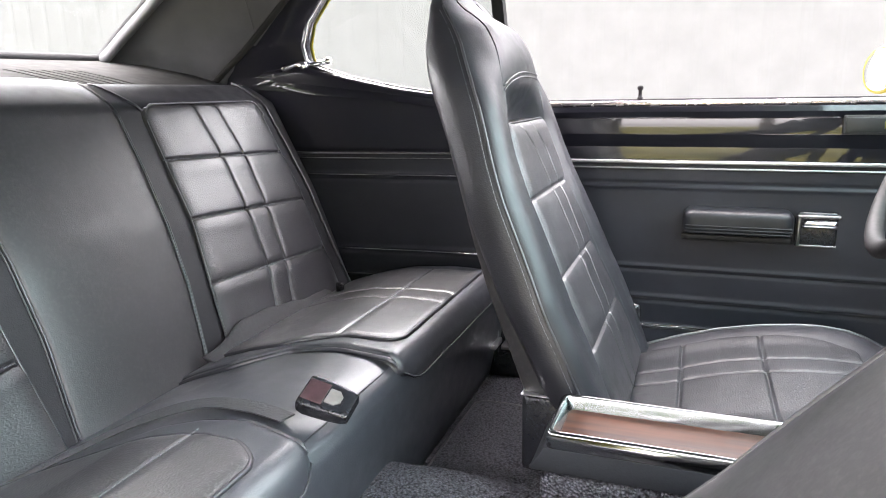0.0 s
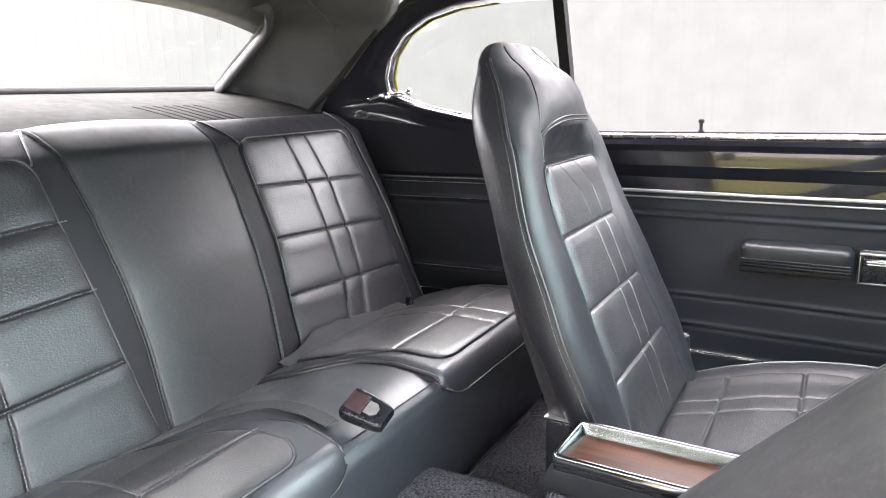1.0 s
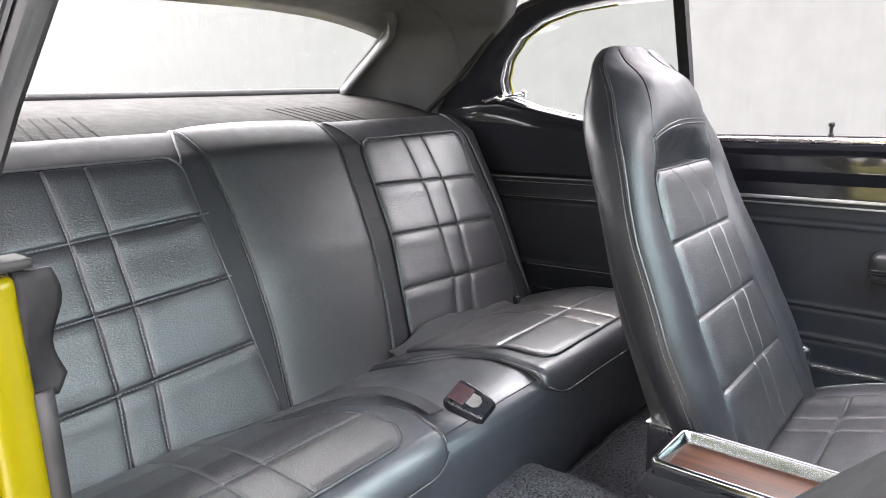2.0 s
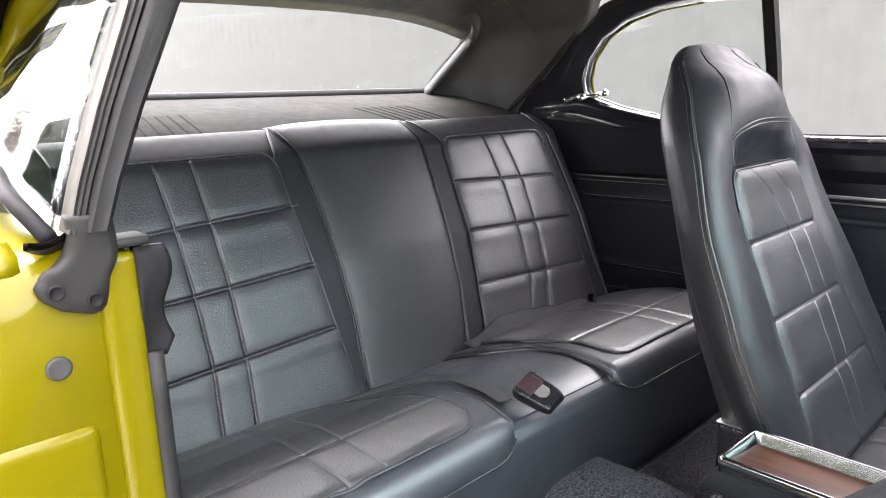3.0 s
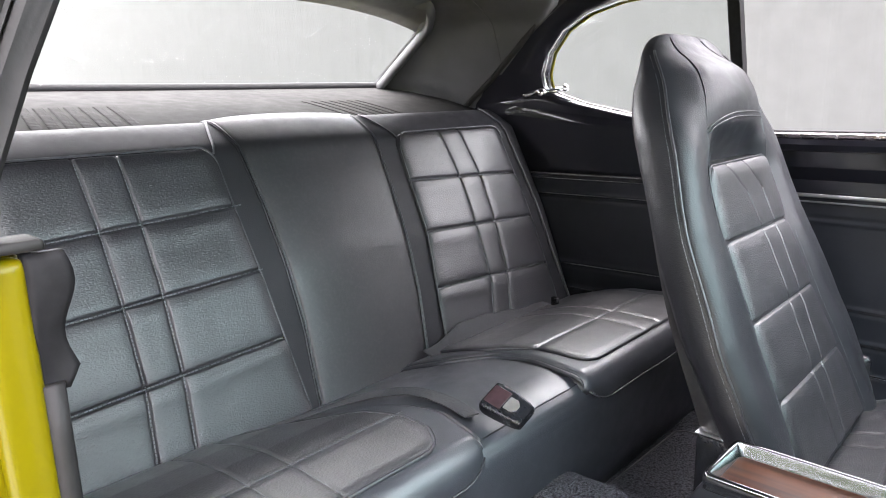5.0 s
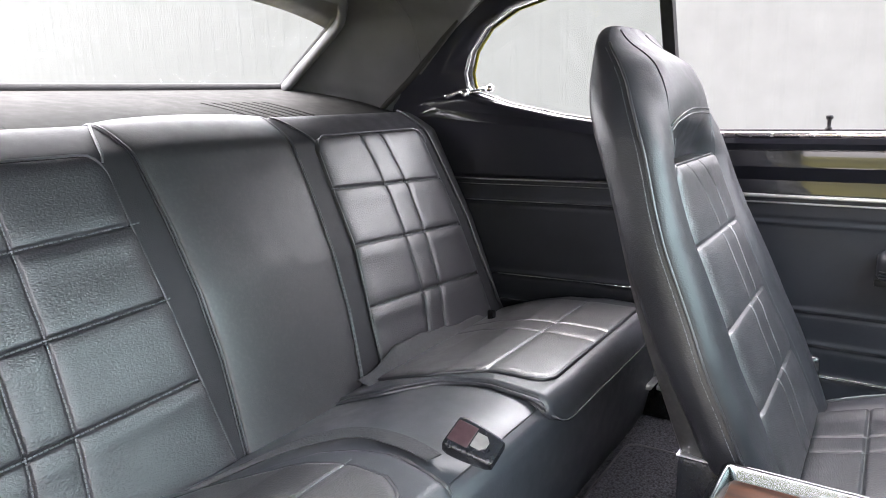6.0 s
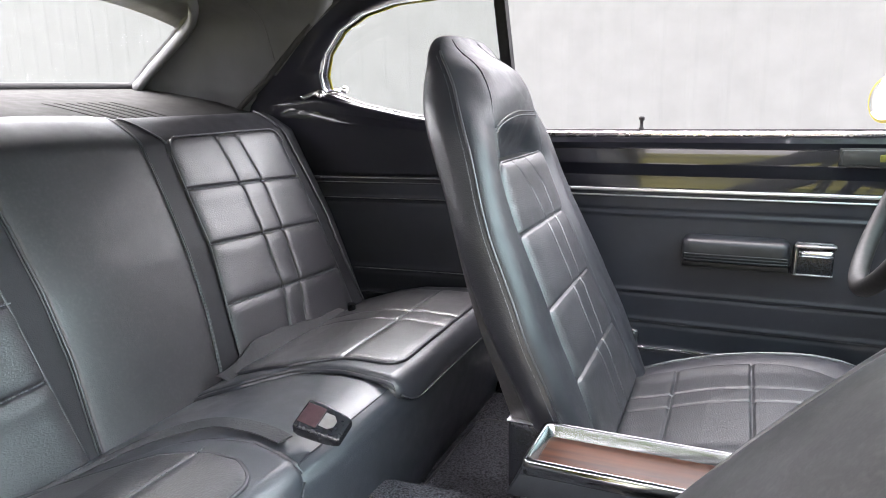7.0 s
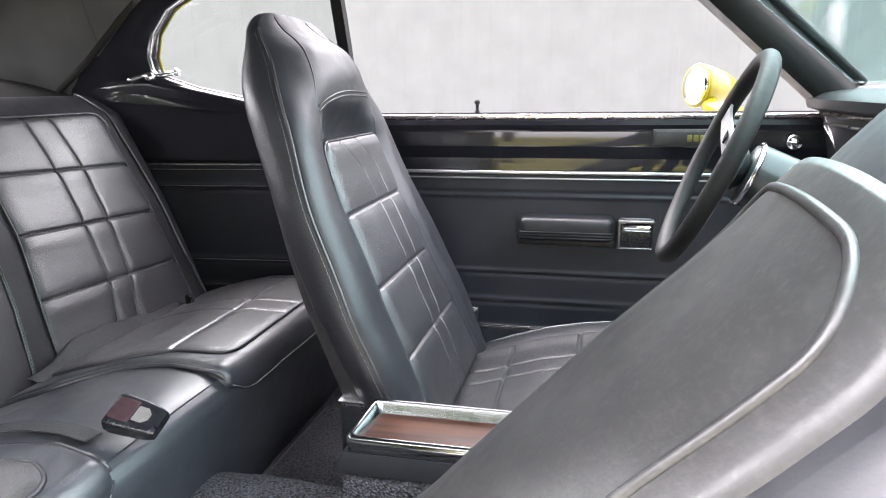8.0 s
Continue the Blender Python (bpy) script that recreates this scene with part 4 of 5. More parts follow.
        edge = [back_point(sy * (y_in(s)), s, 0.004) for s in np.linspace(0.51, 0.925, 16)]
        edge += [back_point(sy * (0.216 + 0.028 * (1 - math.cos(a)) ), 0.925 + 0.031 * math.sin(a), 0.005) for a in np.linspace(0.2, math.pi / 2, 5)]
        edge += [back_point(sy * y, 0.956, 0.005) for y in np.linspace(0.265, 0.525, 8)]
        edge += [back_point(sy * (0.568 - 0.03 * (1 - math.sin(a))), 0.925 + 0.031 * math.cos(a), 0.005) for a in np.linspace(0.2, math.pi / 2, 5)]
        edge += [back_point(sy * y_out(s), s, 0.004) for s in np.linspace(0.92, 0.51, 16)]
        vs, fs = tube(edge, 0.0020, 6)
        mesh_ob("piping", vs, fs, PIPING, r)
        # corner seam to the top and outer bolster seam
        pts = [back_point(sy * (0.215 - 0.035 * t), 0.945 + 0.075 * t, 0.002) for t in np.linspace(0, 1, 8)]
        vs, fs = tube(pts, 0.002, 6)
        mesh_ob("seam", vs, fs, PIPING, r)
        pts = [back_point(sy * lerp(s, [0.5, 0.64, 0.85, 0.96, 1.03], [0.630, 0.610, 0.600, 0.590, 0.600]), s, 0.003) for s in np.linspace(0.51, 1.03, 30)]
        vs, fs = tube(pts, 0.0028, 6)
        mesh_ob("piping", vs, fs, PIPING, r)
    # cushion
    CX = [-0.44, -0.36, -0.30, -0.23, -0.15, -0.095, -0.070, -0.053, -0.041, -0.032, -0.027, -0.026, -0.034, -0.048]
    CZ = [0.495, 0.530, 0.550, 0.565, 0.571, 0.5695, 0.5655, 0.5595, 0.551, 0.537, 0.515, 0.48, 0.40, 0.335]
    prof = list(zip(CX, CZ)) + [(-0.44, 0.335)]
    def wave(x, y, z):
        k = 0.004 * noise.noise(Vector((x * 7, y * 5, 2))) if z > 0.42 else 0.006 * noise.noise(Vector((x * 3, y * 7, 2)))
        return Vector((x + k * 0.4, y, z + k * (1 if z > 0.5 else 0)))
    fine = []
    for (xa, za), (xb, zb) in zip(prof, prof[1:]):
        for t in (0, 0.34, 0.67):
            fine.append((xa + (xb - xa) * t, za + (zb - za) * t))
    fine.append(prof[-1])
    vs, fs = extrude_y(fine, -0.68, 0.68, 60, wave)
    base = mesh_ob("cushion", vs, fs, LITVINYL, r, "plain black vinyl cushion with a smooth front")
    top = lambda x: lerp(x, CX[:5] + [-0.07], CZ[:5] + [0.570])
    vs, fs = tube([wave(-0.053, y, 0.5602) for y in np.linspace(-0.15, 0.13, 24)], 0.0014, 6)
    mesh_ob("seam", vs, fs, PIPING, base)
    for sy in (-1, 1):
        if sy > 0:
            out_e = lambda x: lerp(x, [-0.395, -0.30, -0.265, -0.22, -0.178, -0.136, -0.078, -0.05], [0.03, 0.045, 0.074, 0.106, 0.120, 0.124, 0.117, 0.113])
            ins_e = lambda x: lerp(x, [-0.375, -0.30, -0.25, -0.212, -0.168, -0.125, -0.077], [0.11, 0.105, 0.112, 0.136, 0.158, 0.162, 0.162])
        else:
            out_e = lambda x: lerp(x, [-0.395, -0.31, -0.285, -0.264, -0.229, -0.188, -0.127, -0.069, -0.05], [0.30, 0.275, 0.256, 0.204, 0.166, 0.142, 0.131, 0.144, 0.152])
            ins_e = lambda x: lerp(x, [-0.375, -0.31, -0.258, -0.215, -0.166, -0.107, -0.065], [0.36, 0.30, 0.249, 0.207, 0.187, 0.188, 0.206])
        X0, X1 = -0.395, -0.056

        def pad(u, v, sy=sy):
            """Raised pad whose front rolls down to the seam along the bench."""
            vv = min(1.0, v / 0.72)
            x = X0 + (X1 - X0) * vv
            a = out_e(x)
            y = a + (0.655 - a) * u
            side = dome(min(y - a, 0.655 - y), 0.014)
            z = top(min(x, -0.05)) + 0.009 * side
            q = max(0.0, (v - 0.72) / 0.28) * math.pi / 2
            end = dome(y - a, 0.06)
            x += 0.034 * math.sin(q) * (0.45 + 0.55 * end)
            z -= 0.050 * (1 - math.cos(q)) ** 0.9 * (0.25 + 0.75 * end)
            return Vector((x, sy * y + BENCH_Y, z + 0.002 * noise.noise(Vector((x * 9, y * 9, sy)))))
        vs, fs = slab(pad, lambda u, v: Vector((X0 + (-0.04 - X0) * v, sy * (out_e(X0 + (X1 - X0) * v) * (1 - u) + 0.655 * u), top(X0 + (X1 - X0) * v) - 0.030)), 70, 90)
        pd = mesh_ob("seat_pad", vs, fs, LITVINYL, r, "raised vinyl seat pad edged with piping")
        for off, rr in ((0.0, 0.0042), (0.010, 0.0022)):
            loop = [Vector(pad(0, v)) + Vector((0, -sy * (0.002 - off), 0.001 + off * 0.45)) for v in np.linspace(0.02, 0.72, 50)]
            loop = [loop[0] + Vector((-0.01, 0, -0.02))] + loop + [loop[-1] + Vector((0.008, 0, -0.003)), loop[-1] + Vector((0.014, sy * 0.012, -0.022))]
            vs, fs = tube(loop, rr, 8)
            mesh_ob("piping", vs, fs, PIPING, pd)
        for v0 in (1.0,):
            vs, fs = tube([Vector(pad(u, v0)) + Vector((0.0015, 0, 0.0)) for u in np.linspace(0.01, 0.99, 30)], 0.0018, 8)
            mesh_ob("piping", vs, fs, PIPING, pd)
        vs, fs = tube([Vector(pad(0.0, v)) + Vector((0, -sy * 0.001, 0)) for v in np.linspace(0.72, 1.0, 10)], 0.0018, 6)
        mesh_ob("seam", vs, fs, PIPING, pd)
        A0, A1 = -0.375, -0.060

        def quilt(u, v, sy=sy):
            x = A0 + (A1 - A0) * v
            cut = 0.05 * (1 - dome(A1 - x, 0.05))
            a = ins_e(x) + cut * 0.5
            y = a + (0.605 - a) * u
            d = min(y - a, A1 - x, 0.605 - y)
            h = 0.002 + 0.006 * dome(d, 0.02)
            g = 0.0
            for rx in (-0.168,):
                k = x - rx
                g += 0.0032 * math.exp(-(k / 0.0022) ** 2) + 0.0012 * math.exp(-(k / 0.011) ** 2)
            for cy in (0.372, 0.434):
                k = y - cy
                g += 0.0032 * math.exp(-(k / 0.0022) ** 2) + 0.0012 * math.exp(-(k / 0.011) ** 2)
            h += 0.0008 * noise.noise(Vector((x * 16, y * 16, 5 + sy)))
            z = top(x) + 0.008 + max(-0.004, h - g)
            return Vector((x, sy * y + BENCH_Y, z))
        vs, fs = slab(quilt, lambda u, v: Vector((A0 + (A1 - A0) * v, sy * (0.38 + 0.22 * u), top(A0 + (A1 - A0) * v) - 0.010)), 190, 150)
        qo = mesh_ob("quilted_insert", vs, fs, SEATGRAIN, r, "grained vinyl insert quilted in a plaid pattern")
        line = [Vector(quilt(0, v)) + Vector((0, 0, 0.001)) for v in np.linspace(0.02, 1, 40)] + [Vector(quilt(u, 1)) + Vector((0.001, 0, 0.001)) for u in np.linspace(0.02, 1, 16)]
        vs, fs = tube(line, 0.0034, 8)
        mesh_ob("piping", vs, fs, PIPING, qo)
        stitches([Vector((-0.168, sy * y + BENCH_Y, top(-0.168) + 0.0136)) for y in np.linspace(0.18, 0.6, 16)], THREAD, qo, normal=Vector((0, 0, 1)))
        for cy in (0.372, 0.434):
            stitches([Vector((x, sy * cy + BENCH_Y, top(x) + 0.0136)) for x in np.linspace(-0.37, -0.062, 16)], THREAD, qo, normal=Vector((0, 0, 1)))
    return r


bench = rear_bench()


def belt_buckle():
    r = root("seat_belt_buckle", "black plastic seat belt buckle with pale button lying on the cushion", "buckle")
    m = Matrix.Translation((-0.046, -0.078, 0.593)) @ pose(0, 0, 0, 0, 0, 4) @ pose(0, 0, 0, 24, 14, 0) @ Matrix.Scale(0.78, 4)
    w, l, h = 0.066, 0.086, 0.030
    loops = []
    for t in np.linspace(0, 1, 10):
        x = -l / 2 + l * t
        ww = w / 2 * (1 - 0.22 * t ** 2) * (0.93 + 0.07 * dome(min(t, 1 - t) * l, 0.006))
        hh = h / 2 * (1 - 0.25 * t ** 3) * (0.85 + 0.15 * dome(min(t, 1 - t) * l, 0.006))
        lp = []
        for a in np.linspace(0, 2 * math.pi, 24, endpoint=False):
            cc, ss = math.cos(a), math.sin(a)
            lp.append(m @ Vector((x, ww * math.copysign(abs(cc) ** 0.3, cc), hh * math.copysign(abs(ss) ** 0.35, ss))))
        loops.append(lp)
    vs, fs = loft(loops)
    sharp(mesh_ob("case", vs, fs, PLASTIC, r, "black moulded case"), 50)
    vs, fs = box(-0.040, -0.003, -0.021, 0.021, h / 2 - 0.002, h / 2 + 0.0015, 0.001, m)
    mesh_ob("label_plate", vs, fs, MAROON, r, "dark maroon plate")
    out = [(-0.001, -0.014), (-0.001, 0.014), (0.016, 0.014), (0.024, 0.006), (0.024, -0.006), (0.016, -0.014)]
    loops = [[m @ Vector((x, y, z)) for x, y in out] for z in (h / 2 - 0.003, h / 2 + 0.001)]
    vs, fs = loft(loops)
    sharp(mesh_ob("release_button", vs, fs, BUTTON, r, "pale release button"))
    return r


belt_buckle()


def belt_webbing(name, label, pts, widths, up):
    """A strap of webbing: pts is its middle line, up the direction of its flat side."""
    pts = [Vector(p) for p in pts]
    n = len(pts)
    dense = []
    for i in range(n - 1):
        p0, p1, p2, p3 = pts[max(0, i - 1)], pts[i], pts[i + 1], pts[min(n - 1, i + 2)]
        for t in np.linspace(0, 1, 8, endpoint=False):
            dense.append(0.5 * (2 * p1 + (p2 - p0) * t + (2 * p0 - 5 * p1 + 4 * p2 - p3) * t * t + (3 * p1 - p0 - 3 * p2 + p3) * t ** 3))
    dense.append(pts[-1])
    loops = []
    for i, p in enumerate(dense):
        d = (dense[min(i + 1, len(dense) - 1)] - dense[max(i - 1, 0)]).normalized()
        u = Vector(up[0]).lerp(Vector(up[1]), i / (len(dense) - 1))
        side = d.cross(u).normalized()
        nrm = side.cross(d).normalized()
        w = lerp(i / (len(dense) - 1), np.linspace(0, 1, len(widths)), widths) / 2
        loops.append([p + side * w + nrm * 0.001, p + side * w * 0.5 + nrm * 0.0016, p - side * w * 0.5 + nrm * 0.0016, p - side * w + nrm * 0.001, p - side * w - nrm * 0.0008, p + side * w - nrm * 0.0008])
    vs, fs = loft(loops)
    return tagged(sharp(mesh_ob(name, vs, fs, BELT), 60), label, "seat belt")


belt_webbing("seat_belt", "dark webbing belt laid along the inner end of the bench pad",
             [(-0.085, -0.112, 0.580), (-0.15, -0.096, 0.578), (-0.22, -0.102, 0.575), (-0.275, -0.15, 0.567), (-0.32, -0.22, 0.551), (-0.365, -0.33, 0.532), (-0.40, -0.43, 0.505)], (0.024, 0.030, 0.022, 0.010, 0.007, 0.006), ((0, 0, 1), (0.5, 0, 0.85)))

def loose_flap(parent):
    """Edge of loose vinyl that stands up in the crease of the bench."""
    def f(u, v):
        y = 0.085 + 0.425 * u
        h = 0.006 + 0.028 * smoothstep(0.04, 0.26, u) * (1 - smoothstep(0.28, 0.95, u)) + 0.0015 * math.sin(u * 30)
        return Vector((-0.350 - 0.012 * u - 0.030 * v + 0.004 * math.sin(9 * u), y, 0.540 + h * v))
    vs, fs = slab(f, lambda u, v: f(u, v) - Vector((0.003, 0, 0)), 50, 8)
    mesh_ob("loose_flap", vs, fs, FLAP, parent, "loose fabric-backed edge standing in the crease")


loose_flap(bench)
vs, fs = join(box(-0.345, -0.330, 0.474, 0.484, 0.552, 0.572, 0.002), box(-0.3305, -0.3285, 0.475, 0.483, 0.556, 0.570, 0.0008))
tagged(mesh_ob("seat_belt_tongue", vs, fs, PLASTIC), "black seat belt end poking out of the bench crease", "seat belt")


# ---- the front bucket seats ----
WZ = [0.47, 0.55, 0.60, 0.69, 0.79, 0.84, 0.90, 0.97, 1.03, 1.07, 1.095, 1.11, 1.12, 1.126, 1.129, 1.130]
WW = [0.235, 0.254, 0.259, 0.256, 0.238, 0.228, 0.211, 0.191, 0.172, 0.157, 0.141, 0.125, 0.106, 0.085, 0.058, 0.02]
RZ = [0.47, 0.55, 0.621, 0.67, 0.73, 0.783, 0.824, 0.875, 0.916, 0.949, 0.986, 1.037, 1.067, 1.096, 1.13]
RX = [0.285, 0.252, 0.221, 0.197, 0.172, 0.149, 0.131, 0.112, 0.099, 0.088, 0.072, 0.047, 0.028, 0.006, -0.006]
GZ = [0.47, 0.602, 0.646, 0.697, 0.751, 0.794, 0.852, 0.90, 0.942, 0.969, 1.0, 1.038, 1.075, 1.10, 1.13]
GX = [0.230, 0.175, 0.152, 0.126, 0.101, 0.083, 0.063, 0.044, 0.025, 0.012, -0.001, -0.013, -0.020, -0.024, -0.034]
SEAM_Z = [0.49, 0.573, 0.675, 0.773, 0.841, 0.90, 0.942, 0.997, 1.035, 1.068, 1.10, 1.128]
SEAM_Y = [0.170, 0.160, 0.150, 0.141, 0.139, 0.131, 0.123, 0.114, 0.106, 0.096, 0.074, 0.056]


def seat_half(z):
    return lerp(z, WZ, WW)


def seat_front(z, y, pocket=True):
    """Front face of the backrest at the height z and y from its middle."""
    w = seat_half(z)
    t = min(1.0, abs(y) / max(w, 1e-4))
    sy = min(lerp(z, SEAM_Z, SEAM_Y), 0.9 * w)
    head = smoothstep(0.95, 1.03, z)
    top = 1 - smoothstep(1.06, 1.13, z)
    ramp_in = min(1.0, (1 - t) * w / max(1e-4, w - sy))
    x = lerp(z, RZ, RX) + top * ((1 - head) * 0.022 * dome((1 - t) * w, 0.034) + head * 0.034 * ramp_in ** 0.85)
    inside = smoothstep(sy + 0.030, sy - 0.004, abs(y))
    x -= 0.013 * inside * (1 - smoothstep(0.90, 0.96, z)) * pocket
    x += 0.012 * head * top * max(0.0, 1 - (abs(y) / sy) ** 2)
    x -= 0.034 * smoothstep(0.990, 0.922, z) * smoothstep(0.82, 0.89, z) * smoothstep(sy + 0.004, sy - 0.050, abs(y))
    x -= 0.003 * math.exp(-((abs(y) - sy) / 0.004) ** 2) * smoothstep(0.86, 0.92, z)
    return x


def front_seat(cy, slide, fold, label, group="front bucket seats"):
    r = root("bucket_seat", label, "car seat", group)
    hinge = Vector((0.285, 0, 0.47))
    turn = Matrix.Translation(hinge + Vector((slide, cy, 0))) @ pose(0, 0, 0, 0, fold, 0) @ Matrix.Translation(-hinge)
    n3 = turn.to_3x3()
    HW, TOP, RAD = 0.152, 0.958, 0.066

    lean = lambda z: 0.030 * smoothstep(0.95, 1.125, z) - 0.005 * smoothstep(0.72, 0.85, z) * (1 - smoothstep(0.98, 1.06, z))

    sink = lambda z: 0.005 * smoothstep(1.04, 1.12, z)

    def section(z):
        w = seat_half(z)
        pts = [Vector((seat_front(z, a * w), a * w, z)) for a in np.sin(np.linspace(-math.pi / 2, math.pi / 2, 45))]
        xr, xg = lerp(z, RZ, RX), lerp(z, GZ, GX)
        head, crest = smoothstep(0.90, 1.0, z), smoothstep(1.0, 1.11, z)
        sides = []
        for k in np.linspace(0.1, 1, 9):
            bul = 1 + (0.02 + 0.02 * head) * math.sin(k * math.pi * 0.8)
            if fold:
                flat = max(0.0, min(1.0, (k - 0.30) / 0.70))
                sides.append((xr + (xg - xr) * k - 0.004 * crest * math.sin(k * math.pi), w * bul + (min(HW + 0.003, 0.93 * w) - w * bul) * flat))
                continue
            sides.append((xr + (xg - xr) * k - 0.004 * crest * math.sin(k * math.pi), w * (1 - 0.07 * k ** 2 - 0.05 * head * k ** 3 - 0.08 * crest * k ** 2) * bul))
        yb = sides[-1][1]
        back = [(xg - (0.012 + 0.008 * head) * (1 - math.cos(q) ** (4 - 2 * head)), yb * math.cos(q) if q < 1.56 else 0.0) for q in np.linspace(0.12, math.pi / 2, 12)]
        half = sides + back
        pts += [Vector((x, y, z)) for x, y in half[:-1]] + [Vector((half[-1][0], 0, z))] + [Vector((x, -y, z)) for x, y in reversed(half[:-1])]
        # round the top of the head over
        if z > 1.085:
            s = math.sqrt(max(0.0, 1 - ((z - 1.085) / 0.0452) ** 2))
            xm = xr - 0.008
            pts = [Vector((xm + (p.x - xm) * (0.15 + 0.85 * s), p.y, p.z)) for p in pts]
        return [turn @ (p + Vector((0, lean(z), -sink(z)))) for p in pts]
    zs = list(np.linspace(0.47, 1.08, 80)) + [1.088, 1.096, 1.103, 1.109, 1.114, 1.118, 1.1215, 1.1245, 1.127, 1.1287, 1.1297, 1.13]
    vs, fs = loft([section(z) for z in zs])
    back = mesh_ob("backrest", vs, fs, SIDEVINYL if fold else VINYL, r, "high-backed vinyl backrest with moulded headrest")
    # quilted insert
    ITOP, IRAD = 0.922, 0.020
    iw = lambda z: lerp(z, SEAM_Z, SEAM_Y) - 0.003 - IRAD * (1 - math.sqrt(max(0.0, 1 - min(1.0, max(0.0, z - ITOP + IRAD) / IRAD) ** 2)))
    up = [0.49, 0.592, 0.70, 0.811, 0.870, 0.915]
    cols = (lambda z: lerp(z, up, [-0.012, -0.004, 0.010, 0.008, -0.012, -0.062]), lambda z: lerp(z, up, [0.034, 0.046, 0.068, 0.066, 0.057, 0.012]))
    rows = (0.594, 0.700, 0.812)

    def ins(u, v, lift=0.0):
        z = 0.485 + (ITOP - 0.485) * v
        w = iw(z)
        y = -w + 2 * w * u
        d = min(y + w, w - y, ITOP - z)
        h = -0.003 + 0.009 * dome(d, 0.024)
        g = 0
        for rz in rows:
            k = z - rz
            g += 0.0055 * math.exp(-(k / 0.0022) ** 2) + 0.0026 * math.exp(-(k / 0.012) ** 2) * (1 if k < 0 else 0.45)
        for c in cols:
            k = y - c(z)
            g += 0.0018 * math.exp(-(k / 0.0018) ** 2) + 0.0003 * math.exp(-(k / 0.008) ** 2)
        h += 0.0010 * noise.noise(Vector((y * 16, z * 16, cy * 7)))
        x = lerp(z, RZ, RX) + 0.022 - 0.0125
        return turn @ Vector((x + max(-0.003, h - g) + lift, y, z + 0.4 * (h - g)))
    vs, fs = slab(ins, lambda u, v: turn @ Vector((lerp(0.485 + 0.437 * v, RZ, RX) - 0.02, (-1 + 2 * u) * iw(0.485 + 0.437 * v), 0.485 + 0.437 * v)), 200, 240)
    q = mesh_ob("quilted_insert", vs, fs, GRAINED, r, "grained vinyl insert quilted in a plaid pattern")
    on = lambda y, z, o=0.0: turn @ Vector((lerp(z, RZ, RX) + 0.0095 + o, y, z))
    nrm = n3 @ Vector((0.9, 0, 0.4))
    fine = dict(step=0.0056, length=0.0038, r=0.0006)
    for c in cols:
        stitches([on(c(z), z, 0.0033) for z in np.linspace(0.49, 0.910, 24)], THREAD, q, normal=nrm, **fine)
    for s in (-1, 1):
        stitches([turn @ Vector((seat_front(z, s * (iw(z) + 0.010)) + 0.0012, s * (iw(z) + 0.010), z)) for z in np.linspace(0.49, 0.96, 36)], THREAD, q, normal=nrm, **fine)
    rim_z = list(np.linspace(0.86, ITOP - IRAD, 8)) + [ITOP - IRAD + IRAD * math.sin(a) for a in np.linspace(0.2, 1.5, 7)]
    arc = [on(-iw(z), z, -0.001) for z in rim_z] + [on(y, ITOP, 0.0) for y in np.linspace(-0.09, 0.09, 7)] + [on(iw(z), z, -0.001) for z in reversed(rim_z)]
    vs, fs = tube(arc, 0.0018, 6)
    mesh_ob("piping", vs, fs, PIPING, q)

    def rim(s, out, fwd, lo, hi, n=60):
        return [turn @ Vector((lerp(z, RZ, RX) + fwd, lean(z) + s * (seat_half(z) + out), z - sink(z))) for z in np.linspace(lo, hi, n)]
    for s in (-1, 1):
        vs, fs = tube(rim(s, 0.0004, 0.001, 0.49, 1.098), 0.0022, 6)
        mesh_ob("piping", vs, fs, PIPING, back)
        side = n3 @ Vector((0.2, s, 0))
        vs, fs = tube(rim(s, 0.0004, -0.0075, 0.50, 1.09), 0.0011, 5)
        mesh_ob("seam", vs, fs, PIPING, back)
        stitches(rim(s, 0.0016, -0.0075, 0.50, 1.06), THREAD, back, normal=side, **fine)
        # seam that runs on from the insert over the head
        line = []
        for z in np.linspace(0.885, 1.122, 34):
            y = s * lerp(z, SEAM_Z, SEAM_Y)
            p = Vector((seat_front(z, y), y, z))
            if z > 1.085:
                xr, xg = lerp(z, RZ, RX), lerp(z, GZ, GX)
                xm = xr - 0.008
                k = math.sqrt(max(0.0, 1 - ((z - 1.085) / 0.0452) ** 2))
                p.x = xm + (p.x - xm) * (0.15 + 0.85 * k)
            line.append(turn @ (p + Vector((0.0012, lean(z), -sink(z)))))
        vs, fs = tube(line, 0.0014, 5)
        mesh_ob("seam", vs, fs, PIPING, back)
        stitches([p + side * 0.0 + nrm * 0.001 for p in line[:16]], DIMTHREAD, back, normal=nrm, **fine)
    # double headrest seam
    for dz in (0.0, 0.007):
        seam = []
        for a in np.linspace(-1, 1, 36):
            z = 0.998 - dz - 0.022 * max(0.0, -a) ** 2.2 - 0.004 * max(0.0, a) ** 2
            y = a * (lerp(z, SEAM_Z, SEAM_Y) - 0.001)
            seam.append(turn @ Vector((seat_front(z, y) + 0.0008, y + lean(z), z)))
        vs, fs = tube(seam, 0.0015, 5)
        mesh_ob("seam", vs, fs, PIPING, back)

    # moulded rear panel: a wide pan on the upright seat, a beaded panel on the folded one

    def back_x(z, y):
        w = min(HW + 0.003, 0.93 * seat_half(z)) if fold else 0.93 * seat_half(z)
        crown = (0.021 + 0.022 * smoothstep(0.80, 0.52, z)) * (1 - min(1.0, abs(y) / HW) ** 2) if fold else 0.0
